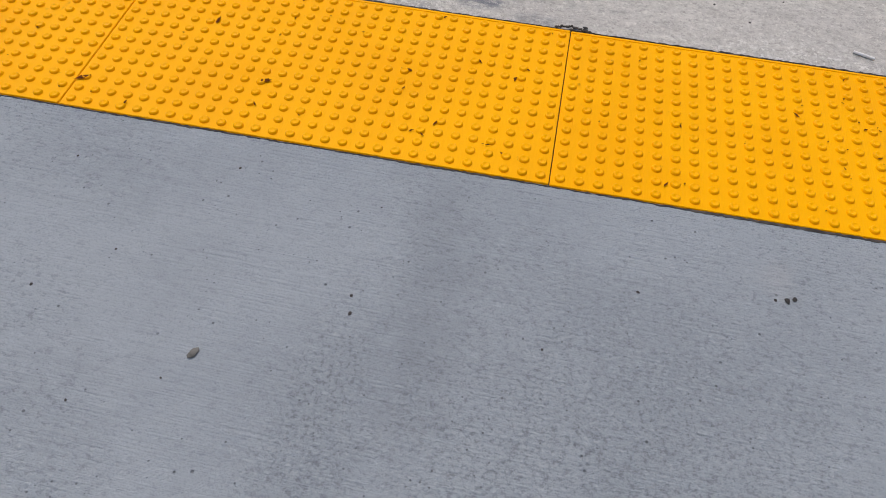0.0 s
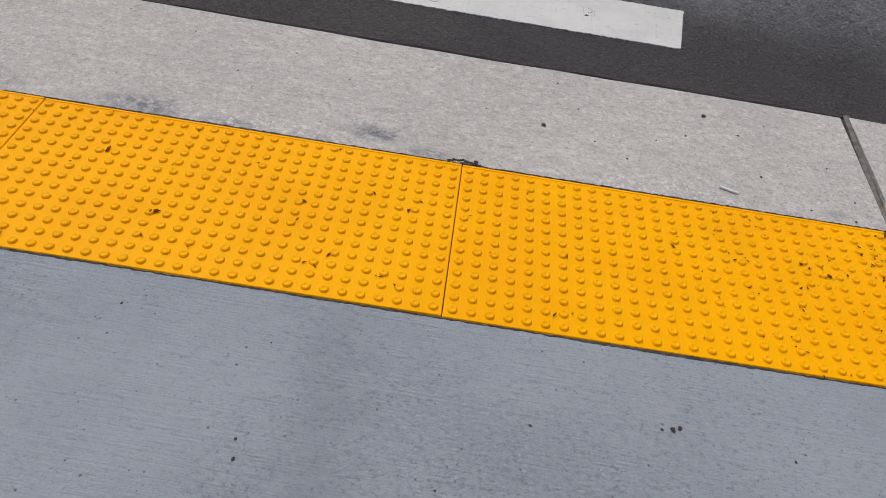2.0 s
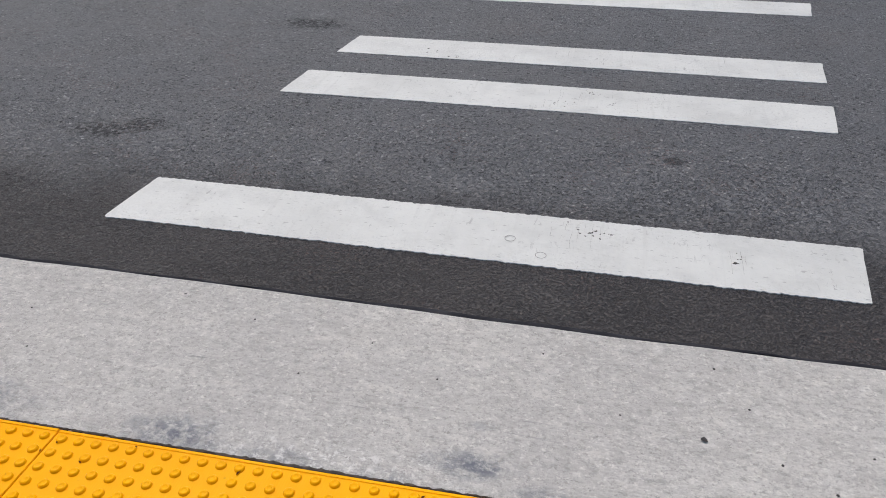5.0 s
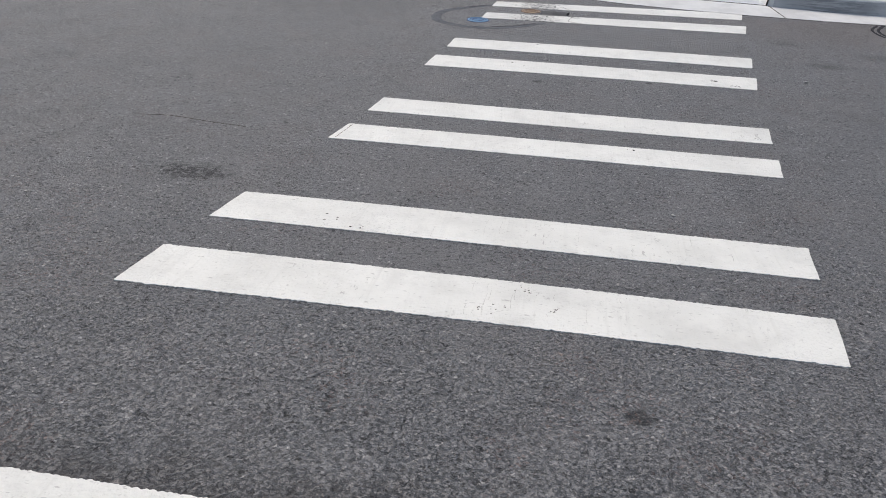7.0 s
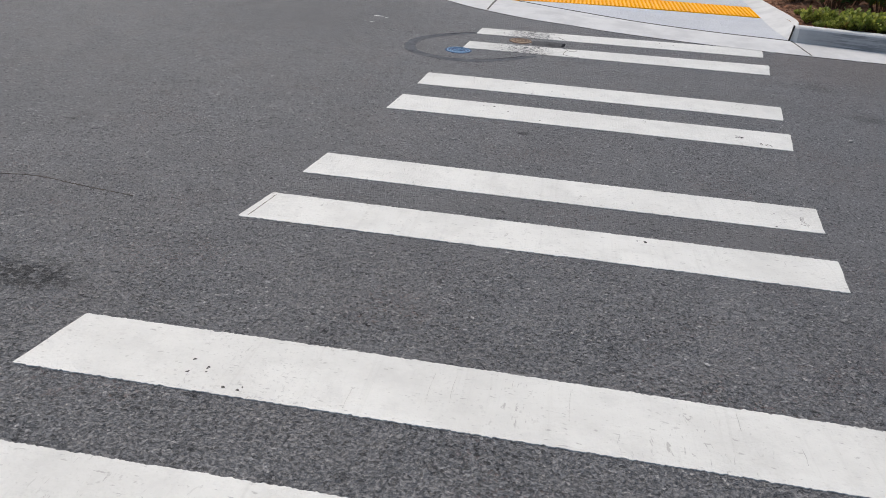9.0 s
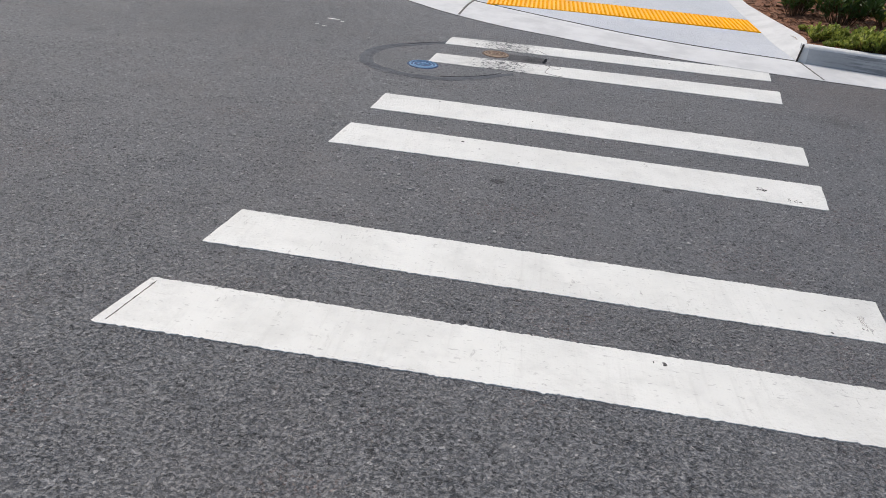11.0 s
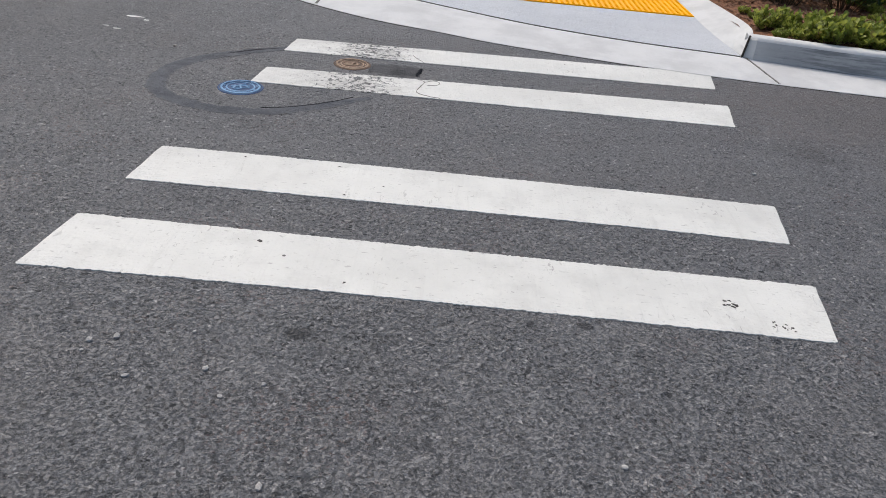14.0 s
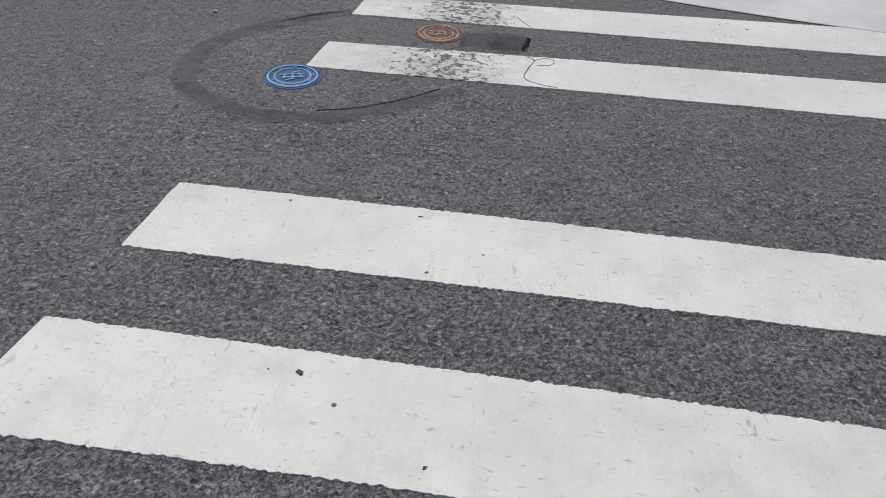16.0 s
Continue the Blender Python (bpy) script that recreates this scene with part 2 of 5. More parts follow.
def make_gutter():
    m, c, fine = make_concrete("gutter_concrete", (0.60, 0.574, 0.532), (0.45, 0.43, 0.395), (0.53, 0.508, 0.475), 0.45, 0.7)
    blot = m.noise(17, 6, 0.72, m.scaled(m.pos, (0.7, 1.2, 1)))
    c = m.mix(m.ramp(blot, 0.50, 0.66, 0, 0.55), c, (0.42, 0.40, 0.37))
    c = m.mix(m.ramp(blot, 0.46, 0.34, 0, 0.6), c, (0.68, 0.645, 0.59))
    c = m.mix(m.ramp(m.noise(80, 5, 0.75), 0.53, 0.64, 0, 0.75), c, (0.36, 0.34, 0.31))
    c = m.mix(m.ramp(m.noise(70, 5, 0.75, m.scaled(m.pos, (1, 1, 1), (6, 1, 0))), 0.55, 0.65, 0, 0.7), c, (0.76, 0.73, 0.67))
    for x, y, r, k in ((1.43, -0.80, 0.13, 1.0), (1.60, -0.855, 0.09, 0.8), (0.74, -0.855, 0.19, 1.0), (0.14, -0.845, 0.27, 0.95), (1.0, -0.875, 0.16, 0.6), (1.25, -0.88, 0.12, 0.7), (1.46, -0.80, 0.07, 0.8), (2.83, -0.82, 0.06, 0.5), (1.43, -0.68, 0.05, 0.4)):
        c = m.mix(m.math("MULTIPLY", m.math("MULTIPLY", m.near(x, y, r, 0.9, 2.2), m.ramp(m.noise(34, 5, 0.75), 0.36, 0.58, 0.1, 0.9)), k), c, (0.16, 0.17, 0.195))
    mid = m.noise(1, 5, 0.75, m.scaled(m.pos, (34, 48, 1), (5, 5, 0)))
    c = m.mix(m.ramp(mid, 0.53, 0.64, 0, 0.62), c, (0.33, 0.315, 0.29))
    c = m.mix(m.ramp(mid, 0.45, 0.34, 0, 0.5), c, (0.74, 0.71, 0.655))
    chalk = m.math("MULTIPLY", m.math("MAXIMUM", m.near(2.3, -0.84, 0.42, 0.8, 3.5), m.near(1.1, -0.86, 0.45, 0.8, 4.0)), m.ramp(m.noise(60, 4, 0.75, m.scaled(m.pos, (1, 1, 1), (2, 4, 0))), 0.52, 0.62, 0, 0.7))
    c = m.mix(chalk, c, (0.80, 0.78, 0.74))
    tyre = m.math("MULTIPLY", m.ramp(m.noise(1, 5, 0.7, m.scaled(m.pos, (4, 60, 1), (8, 1, 0))), 0.6, 0.7, 0, 0.7), m.ramp(m.noise(1.9, 3, 0.6, m.scaled(m.pos, (1, 1, 1), (2, 2, 0))), 0.48, 0.6))
    c = m.mix(tyre, c, (0.27, 0.265, 0.255))
    h = m.math("ADD", fine, m.math("MULTIPLY", m.noise(95, 4, 0.7), 0.9))
    h = m.math("ADD", h, m.math("MULTIPLY", mid, 0.6))
    return m.done(c, m.bump(h, 0.006, 0.8))


def make_ramp(name="ramp_concrete", light=(0.370, 0.405, 0.436), dark=(0.283, 0.312, 0.341), bluish=(0.325, 0.357, 0.388)):
    m = Nodes(name, 0.9, 0, 0.25)
    c = m.mix(m.ramp(m.noise(1.9, 6, 0.62), 0.36, 0.66), light, bluish)
    lines = m.noise(1, 4, 0.65, m.scaled(m.pos, (3.5, 170, 7)))
    zone = m.ramp(m.noise(2.4, 4, 0.6, m.scaled(m.pos, (1, 1, 1), (3, 1, 0))), 0.42, 0.62, 0.1, 1.0)
    c = m.mix(m.math("MULTIPLY", m.ramp(lines, 0.52, 0.66, 0, 0.5), zone), c, dark)
    c = m.mix(m.ramp(m.noise(26, 5, 0.7), 0.48, 0.72, 0, 0.3), c, dark)
    c = m.mix(m.ramp(m.noise(9, 5, 0.65, m.scaled(m.pos, (0.5, 1.4, 1), (5, 2, 0))), 0.55, 0.72, 0, 0.3), c, tuple(1.12 * k for k in light))
    c = m.mix(m.ramp(m.noise(230, 3, 0.7), 0.58, 0.70, 0, 0.45), c, tuple(0.7 * k for k in dark))
    pepper = m.noise(70, 4, 0.78, m.scaled(m.pos, (0.8, 1.3, 1), (6, 6, 0)))
    rough_zone = m.ramp(m.noise(1.5, 4, 0.6, m.scaled(m.pos, (1, 1, 1), (0, 7, 0))), 0.38, 0.6, 0.45, 1.0)
    c = m.mix(m.math("MULTIPLY", rough_zone, m.ramp(pepper, 0.54, 0.63, 0, 0.6)), c, tuple(0.68 * k for k in dark))
    c = m.mix(m.math("MULTIPLY", rough_zone, m.ramp(pepper, 0.44, 0.35, 0, 0.5)), c, tuple(1.18 * k for k in light))
    # small open pits, strewn thinly
    pit = m.math("MULTIPLY", m.ramp(m.voronoi(24), 0.05, 0.085, 1, 0), m.ramp(m.noise(7, 2), 0.5, 0.56))
    pit2 = m.math("MULTIPLY", m.ramp(m.voronoi(60), 0.09, 0.14, 1, 0), m.ramp(m.noise(16, 2, 0.5, m.scaled(m.pos, (1, 1, 1), (9, 4, 0))), 0.55, 0.6))
    pit = m.math("MAXIMUM", pit, pit2)
    c = m.mix(m.math("MULTIPLY", pit, 0.75), c, (0.12, 0.13, 0.14))
    # a scaled patch where the skin has come off the aggregate
    bare = m.math("MAXIMUM", m.math("MULTIPLY", m.near(1.36, -2.15, 0.17, 0.9, 0.35), 0.7), m.math("MULTIPLY", m.near(1.9, -2.2, 0.75, 0.8, 1.0), 0.6))
    pits = m.noise(105, 4, 0.75)
    c = m.mix(m.math("MULTIPLY", bare, m.ramp(pits, 0.38, 0.47, 0.7, 0.0)), c, (0.12, 0.13, 0.145))
    c = m.mix(m.math("MULTIPLY", bare, m.ramp(pits, 0.54, 0.64, 0.0, 0.6)), c, (0.44, 0.465, 0.49))
    # a faint soft-edged darker streak, drawn out along y
    c = m.mix(m.math("MULTIPLY", m.near(1.5, -1.8, 0.14, 0.98, 0.22), 0.3), c, (0.18, 0.195, 0.22))
    scuff = m.ramp(m.noise(1, 5, 0.75, m.scaled(m.pos, (9, 90, 1), (2, 5, 0))), 0.60, 0.7)
    c = m.mix(m.math("MULTIPLY", scuff, m.math("MULTIPLY", m.near(0.35, -1.95, 0.5, 0.8), 0.5)), c, (0.15, 0.16, 0.18))
    c = m.mix(m.math("MULTIPLY", m.near(2.22, -1.62, 0.06, 0.9, 0.8), 0.4), c, (0.42, 0.43, 0.44))
    h = m.math("ADD", m.math("MULTIPLY", lines, 0.5), m.math("MULTIPLY", m.noise(150, 4, 0.72), 0.5))
    h = m.math("ADD", h, m.math("MULTIPLY", m.ramp(pits, 0.34, 0.60), m.math("MULTIPLY", bare, 0.25)))
    h = m.math("SUBTRACT", h, m.math("MULTIPLY", pit, 0.8))
    h = m.math("SUBTRACT", h, m.math("MULTIPLY", m.math("MULTIPLY", pepper, rough_zone), 0.8))
    return m.done(c, m.bump(h, 0.009, 0.9))


def make_yellow():
    m = Nodes("yellow_polymer", 0.3, 0, 0.06)
    c = m.mix(m.ramp(m.noise(3, 4), 0.35, 0.7), (0.99, 0.462, 0.0), (0.95, 0.425, 0.0))
    c = m.mix(m.ramp(m.noise(45, 4, 0.7), 0.66, 0.76, 0, 0.5), c, (0.42, 0.20, 0.02))
    for x, y, r, k in ((2.72, -1.08, 0.12, 0.5), (2.93, -1.0, 0.08, 0.9), (0.3, -1.1, 0.1, 0.3)):
        bits = m.ramp(m.noise(70, 4, 0.7), 0.56, 0.66)
        c = m.mix(m.math("MULTIPLY", m.math("MULTIPLY", m.near(x, y, r, 0.9), bits), k), c, (0.09, 0.05, 0.02))
    sep = m.t.nodes.new("ShaderNodeSeparateXYZ")
    m.put(sep.inputs[0], m.pos)
    fine = m.math("SINE", m.math("MULTIPLY", sep.outputs[0], 1050.0))
    return m.done(c, m.bump(fine, 0.0004, 0.2))


def make_plain(name, a, b, scale, rough=0.8, metal=0.0, bump=0.002, bscale=None, spec=0.4):
    m = Nodes(name, rough, metal, spec)
    c = m.mix(m.ramp(m.noise(scale, 5, 0.65), 0.35, 0.68), a, b)
    return m.done(c, m.bump(m.noise(bscale or scale * 4, 4, 0.65), bump, 0.7))


def make_leaf(name, a, b):
    m = Nodes(name, 0.45, 0, 0.4)
    per = m.t.nodes.new("ShaderNodeNewGeometry").outputs["Random Per Island"]
    c = m.mix(per, a, b)
    whole = m.t.nodes.new("ShaderNodeObjectInfo").outputs["Random"]
    c = m.mix(m.ramp(whole, 0.0, 1.0, 0.55, 0.0), c, a)
    c = m.mix(m.ramp(per, 0.93, 0.96, 0, 0.8), c, (0.22, 0.17, 0.05))
    m.done(c)
    thin = m.t.nodes.new("ShaderNodeBsdfTranslucent")
    m.put(thin.inputs[0], c)
    both = m.t.nodes.new("ShaderNodeMixShader")
    both.inputs[0].default_value = 0.4
    m.t.links.new(m.b.outputs[0], both.inputs[1])
    m.t.links.new(thin.outputs[0], both.inputs[2])
    m.t.links.new(both.outputs[0], m.t.nodes["Material Output"].inputs[0])
    return m.mat


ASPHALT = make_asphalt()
PAINT = make_paint("road_paint", False)
WORN = make_paint("worn_road_paint", True)
GUTTER = make_gutter()
RAMP = make_ramp()
RAMP_FAR = make_ramp("pale_ramp_concrete", (0.555, 0.575, 0.60), (0.48, 0.50, 0.525), (0.515, 0.535, 0.56))
YELLOW = make_yellow()
CURB = make_plain("curb_concrete", (0.60, 0.60, 0.59), (0.50, 0.50, 0.495), 3.5, 0.9, 0, 0.002, 110)


def make_kerb_grey():
    m = Nodes("grey_curb_and_shaded_face", 0.85, 0, 0.3)
    # base grey is darker than CURB: it holds the shade of the kerb faces
    c = m.mix(m.ramp(m.noise(3.5, 5, 0.65), 0.35, 0.68), (0.50, 0.50, 0.49), (0.38, 0.38, 0.38))
    streak = m.noise(1, 5, 0.7, m.scaled(m.pos, (2.2, 2.2, 34)))
    c = m.mix(m.ramp(streak, 0.52, 0.70, 0, 0.22), c, (0.25, 0.255, 0.26))
    stained = m.math("MULTIPLY", m.near(4.35, 7.66, 0.6, 0.8), m.ramp(streak, 0.44, 0.60, 0.1, 0.75))
    c = m.mix(stained, c, (0.17, 0.175, 0.18))
    c = m.mix(m.ramp(m.noise(60, 4, 0.7), 0.6, 0.7, 0, 0.35), c, (0.2, 0.2, 0.2))
    return m.done(c, m.bump(m.noise(60, 4, 0.7), 0.002, 0.7))


CURB_GREY = make_kerb_grey()


def make_flare():
    """Smooth blue-grey skin over concrete, worn back to raw tan along the ramp."""
    m = Nodes("blue_grey_flare_coat", 0.85, 0, 0.3)
    raw = m.mix(m.ramp(m.noise(14, 5, 0.7), 0.36, 0.64), (0.54, 0.49, 0.42), (0.36, 0.34, 0.315))
    raw = m.mix(m.ramp(m.noise(70, 4, 0.75), 0.54, 0.64, 0, 0.6), raw, (0.22, 0.205, 0.18))
    coat = m.mix(m.ramp(m.noise(3, 5, 0.6), 0.35, 0.68), (0.47, 0.50, 0.55), (0.40, 0.43, 0.475))
    coat = m.mix(m.ramp(m.noise(60, 4, 0.7), 0.6, 0.7, 0, 0.4), coat, (0.28, 0.30, 0.33))
    sep = m.t.nodes.new("ShaderNodeSeparateXYZ")
    m.put(sep.inputs[0], m.pos)
    x = m.math("ADD", sep.outputs[0], m.math("MULTIPLY", m.math("SUBTRACT", m.noise(13, 5, 0.75), 0.5), 0.075))
    c = m.mix(m.ramp(x, 3.074, 3.082), raw, coat)
    rim = m.math("MULTIPLY", m.ramp(x, 3.062, 3.074), m.ramp(x, 3.082, 3.098, 1.0, 0.0))
    c = m.mix(m.math("MULTIPLY", rim, m.ramp(m.noise(22, 4, 0.7), 0.38, 0.55, 0.1, 0.8)), c, (0.14, 0.125, 0.10))
    return m.done(c, m.bump(m.math("ADD", m.noise(80, 4, 0.7), m.ramp(x, 3.074, 3.082, 0.0, 0.6)), 0.004, 0.8))


FLARE = make_flare()
TAN = make_plain("worn_tan_concrete", (0.66, 0.59, 0.48), (0.46, 0.41, 0.34), 26, 0.9, 0, 0.006, 90)
JOINT = make_plain("joint_filler", (0.21, 0.20, 0.18), (0.11, 0.105, 0.095), 30, 0.95, 0, 0.004, 90, 0.15)
DIRT = make_plain("seam_dirt", (0.045, 0.038, 0.032), (0.10, 0.085, 0.07), 40, 0.95, 0, 0.004, 90)
TAR = make_plain("tar_sealant", (0.026, 0.026, 0.030), (0.046, 0.046, 0.051), 9, 0.95, 0, 0.003, 70, 0.1)


def make_seam(name, a, b):
    """Old sealant that thins out into the asphalt towards its edges."""
    m = Nodes(name, 0.85, 0, 0.25)
    c, g = asphalt_colour(m)
    at = m.t.nodes.new("ShaderNodeAttribute")
    at.attribute_name = "across"
    body = m.mix(m.ramp(m.noise(9, 5, 0.65), 0.35, 0.65), a, b)
    body = m.mix(m.ramp(m.noise(55, 4, 0.7), 0.56, 0.66, 0, 0.5), body, (0.05, 0.05, 0.055))
    f = m.math("ADD", at.outputs["Fac"], m.math("MULTIPLY", m.math("SUBTRACT", m.noise(26, 5, 0.75), 0.5), 0.9))
    f = m.ramp(f, 0.0, 0.42, 0.0, 0.92)
    return m.done(m.mix(f, c, body), m.bump(asphalt_height(m), 0.0045, 0.7))


SEAM = make_seam("weathered_sealant", (0.066, 0.072, 0.084), (0.115, 0.12, 0.132))
PATCH = make_seam("dark_asphalt_fill", (0.035, 0.035, 0.038), (0.085, 0.085, 0.088))
SCUFF = make_plain("grey_scuff", (0.30, 0.285, 0.265), (0.18, 0.17, 0.16), 60, 0.9)
BLUE_COVER = make_plain("blue_painted_iron", (0.12, 0.25, 0.42), (0.20, 0.35, 0.51), 26, 0.6, 0.1, 0.002)
BLUE_DEEP = make_plain("deep_blue_painted_iron", (0.02, 0.05, 0.12), (0.04, 0.09, 0.19), 26, 0.65, 0.1, 0.002)
RUST = make_plain("rusty_iron", (0.17, 0.105, 0.07), (0.10, 0.075, 0.06), 22, 0.8, 0.2, 0.002)
RUST_PALE = make_plain("rubbed_rusty_iron", (0.42, 0.31, 0.22), (0.28, 0.19, 0.13), 22, 0.75, 0.1, 0.002)
RUST_ORANGE = make_plain("orange_rusty_iron", (0.35, 0.145, 0.06), (0.22, 0.10, 0.05), 22, 0.8, 0.1, 0.002)
RUST_RED = make_plain("red_rusty_iron", (0.24, 0.09, 0.04), (0.15, 0.07, 0.04), 22, 0.8, 0.1, 0.002)
BLUE_PAINT = make_plain("blue_road_paint", (0.015, 0.20, 0.55), (0.03, 0.25, 0.60), 5, 0.7, 0, 0.002, 70)
SOIL = make_plain("bark_mulch", (0.24, 0.105, 0.052), (0.12, 0.058, 0.034), 18, 0.95, 0, 0.03, 40)
CHIP = make_plain("bark_chip", (0.26, 0.13, 0.075), (0.13, 0.07, 0.042), 30, 0.9)
LEAF = make_leaf("leaf_green", (0.12, 0.17, 0.025), (0.52, 0.53, 0.11))
LEAF_DARK = make_leaf("leaf_dark_green", (0.04, 0.085, 0.02), (0.10, 0.17, 0.04))
STEM = make_plain("brown_stem", (0.09, 0.05, 0.025), (0.06, 0.04, 0.02), 30)
ZINC = make_plain("galvanised_steel", (0.72, 0.73, 0.73), (0.6, 0.61, 0.62), 14, 0.5, 0.3, 0.001)
RUBBER = make_plain("tyre_rubber", (0.02, 0.02, 0.02), (0.03, 0.03, 0.03), 20, 0.8)
ALLOY = make_plain("wheel_alloy", (0.55, 0.55, 0.56), (0.45, 0.45, 0.46), 8, 0.35, 0.8, 0.0005)
CAR_PAINT = make_plain("black_car_paint", (0.012, 0.012, 0.014), (0.02, 0.02, 0.022), 3, 0.25, 0.0, 0.0003)
GLASS_DARK = make_plain("tinted_car_glass", (0.01, 0.011, 0.012), (0.015, 0.016, 0.018), 3, 0.08, 0.0, 0.0002)
STONE = make_plain("pale_pebble", (0.40, 0.39, 0.37), (0.25, 0.245, 0.24), 60)
STONE_DARK = make_plain("dark_grit", (0.04, 0.036, 0.034), (0.07, 0.06, 0.055), 60)
DRY_LEAF = make_plain("dry_leaf_scrap", (0.19, 0.06, 0.015), (0.08, 0.028, 0.01), 50, 1.0, 0, 0.002, None, 0.0)
PAPER = make_plain("cigarette_paper", (0.84, 0.83, 0.80), (0.76, 0.75, 0.72), 60, 0.8, 0, 0.0001)


# ---- mesh helpers ----
def mesh_of(name, verts, faces, mat, smooth=False):
    me = bpy.data.meshes.new(name)
    me.from_pydata([tuple(v) for v in verts], [], faces)
    me.materials.append(mat)
    if smooth:
        me.polygons.foreach_set("use_smooth", [True] * len(me.polygons))
    me.update()
    return me


def thing(name, label, category, group="", kind="", at=(0, 0, 0), turn=0.0):
    ob = new(name)
    ob.matrix_world = pose(*at, 0, 0, turn)
    return tagged(ob, label, category, group, kind)


def part(name, me, parent, label="", local=None):
    ob = new(name, me)
    ob.parent = parent
    if local is not None:
        ob.matrix_basis = local
    return tagged(ob, label)


def bm_mesh(name, bm, mat, smooth=False):
    me = bpy.data.meshes.new(name)
    bmesh.ops.recalc_face_normals(bm, faces=bm.faces[:])
    bm.to_mesh(me)
    bm.free()
    me.materials.append(mat)
    if smooth:
        me.polygons.foreach_set("use_smooth", [True] * len(me.polygons))
    return me


def box_bm(sx, sy, sz, bevel=0.0, at=(0, 0, 0)):
    bm = bmesh.new()
    bmesh.ops.create_cube(bm, size=1, matrix=Matrix.Translation(at) @ Matrix.Diagonal((sx, sy, sz, 1)))
    if bevel:
        bmesh.ops.bevel(bm, geom=bm.edges[:], offset=bevel, segments=2, affect="EDGES")
    return bm


def curve(pts, n):
    """n points evenly along a smooth line through pts."""
    p = np.array(pts, float)
    p = np.vstack([2 * p[0] - p[1], p, 2 * p[-1] - p[-2]])
    out = []
    for i in range(1, len(p) - 2):
        for s in np.linspace(0, 1, 24, endpoint=False):
            a, b, c, d = p[i - 1], p[i], p[i + 1], p[i + 2]
            out.append(0.5 * (2 * b + (c - a) * s + (2 * a - 5 * b + 4 * c - d) * s * s + (3 * b - a - 3 * c + d) * s ** 3))
    out.append(p[-2])
    out = np.array(out)
    run = np.concatenate([[0], np.cumsum(np.linalg.norm(np.diff(out, axis=0), axis=1))])
    want = np.linspace(0, run[-1], n)
    return np.stack([np.interp(want, run, out[:, k]) for k in range(out.shape[1])], 1)


def loft(rails, closed=False):
    """Verts and faces of a sheet over a list of equally long rows of 3D points."""
    n, verts, faces = len(rails[0]), [], []
    for row in rails:
        verts += [tuple(q) for q in row]
    k = len(rails)
    for j in range(k if closed else k - 1):
        for i in range(n - 1):
            a, b = j * n + i, ((j + 1) % k) * n + i
            faces.append((a, a + 1, b + 1, b))
    if closed:
        faces += [tuple(j * n for j in range(k)), tuple(j * n + n - 1 for j in reversed(range(k)))]
    return verts, faces


PROFILE_Y = np.arange(-4, 14, 0.05)
PROFILE_Z = np.interp(PROFILE_Y, (-30, 0, 1.3, 2, 3.1, 3.8, 4.85, 5.5, 6.6, 7.2, 8.5, 60), (0, 0, -0.012, -0.027, -0.054, -0.062, -0.024, 0, 0.045, 0.07, 0.11, 0.11))
PROFILE_Z = np.convolve(np.pad(PROFILE_Z, 4, mode="edge"), np.ones(9) / 9, "valid")


def road_z(y):
    """The height of the dished roadway across its width."""
    return float(np.interp(y, PROFILE_Y, PROFILE_Z))


def ramp_z(y):
    """The near kerb ramp's height: a flat gutter lip, then about 6 percent."""
    return 0.006 + 0.014 * min(1, max(0, (-0.28 - y) / 0.6)) + 0.058 * max(0, -0.88 - y)


def on_road(p, up=0.0):
    return (p[0], p[1], road_z(p[1]) + up)


# ---- ground ----
xs = np.concatenate([[-600, -150, -40, -12], np.arange(-6, 14.1, 1.0), [20, 50, 150, 600]])
ys = np.concatenate([[-600, -150, -40, -12, -6, -3], np.arange(-1, 9.01, 0.1), [10, 12, 16, 25, 60, 150, 600]])
rows = [[(x, y, road_z(y)) for x in xs] for y in ys]
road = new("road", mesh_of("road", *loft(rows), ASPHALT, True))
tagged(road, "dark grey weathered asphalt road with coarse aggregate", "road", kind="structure")


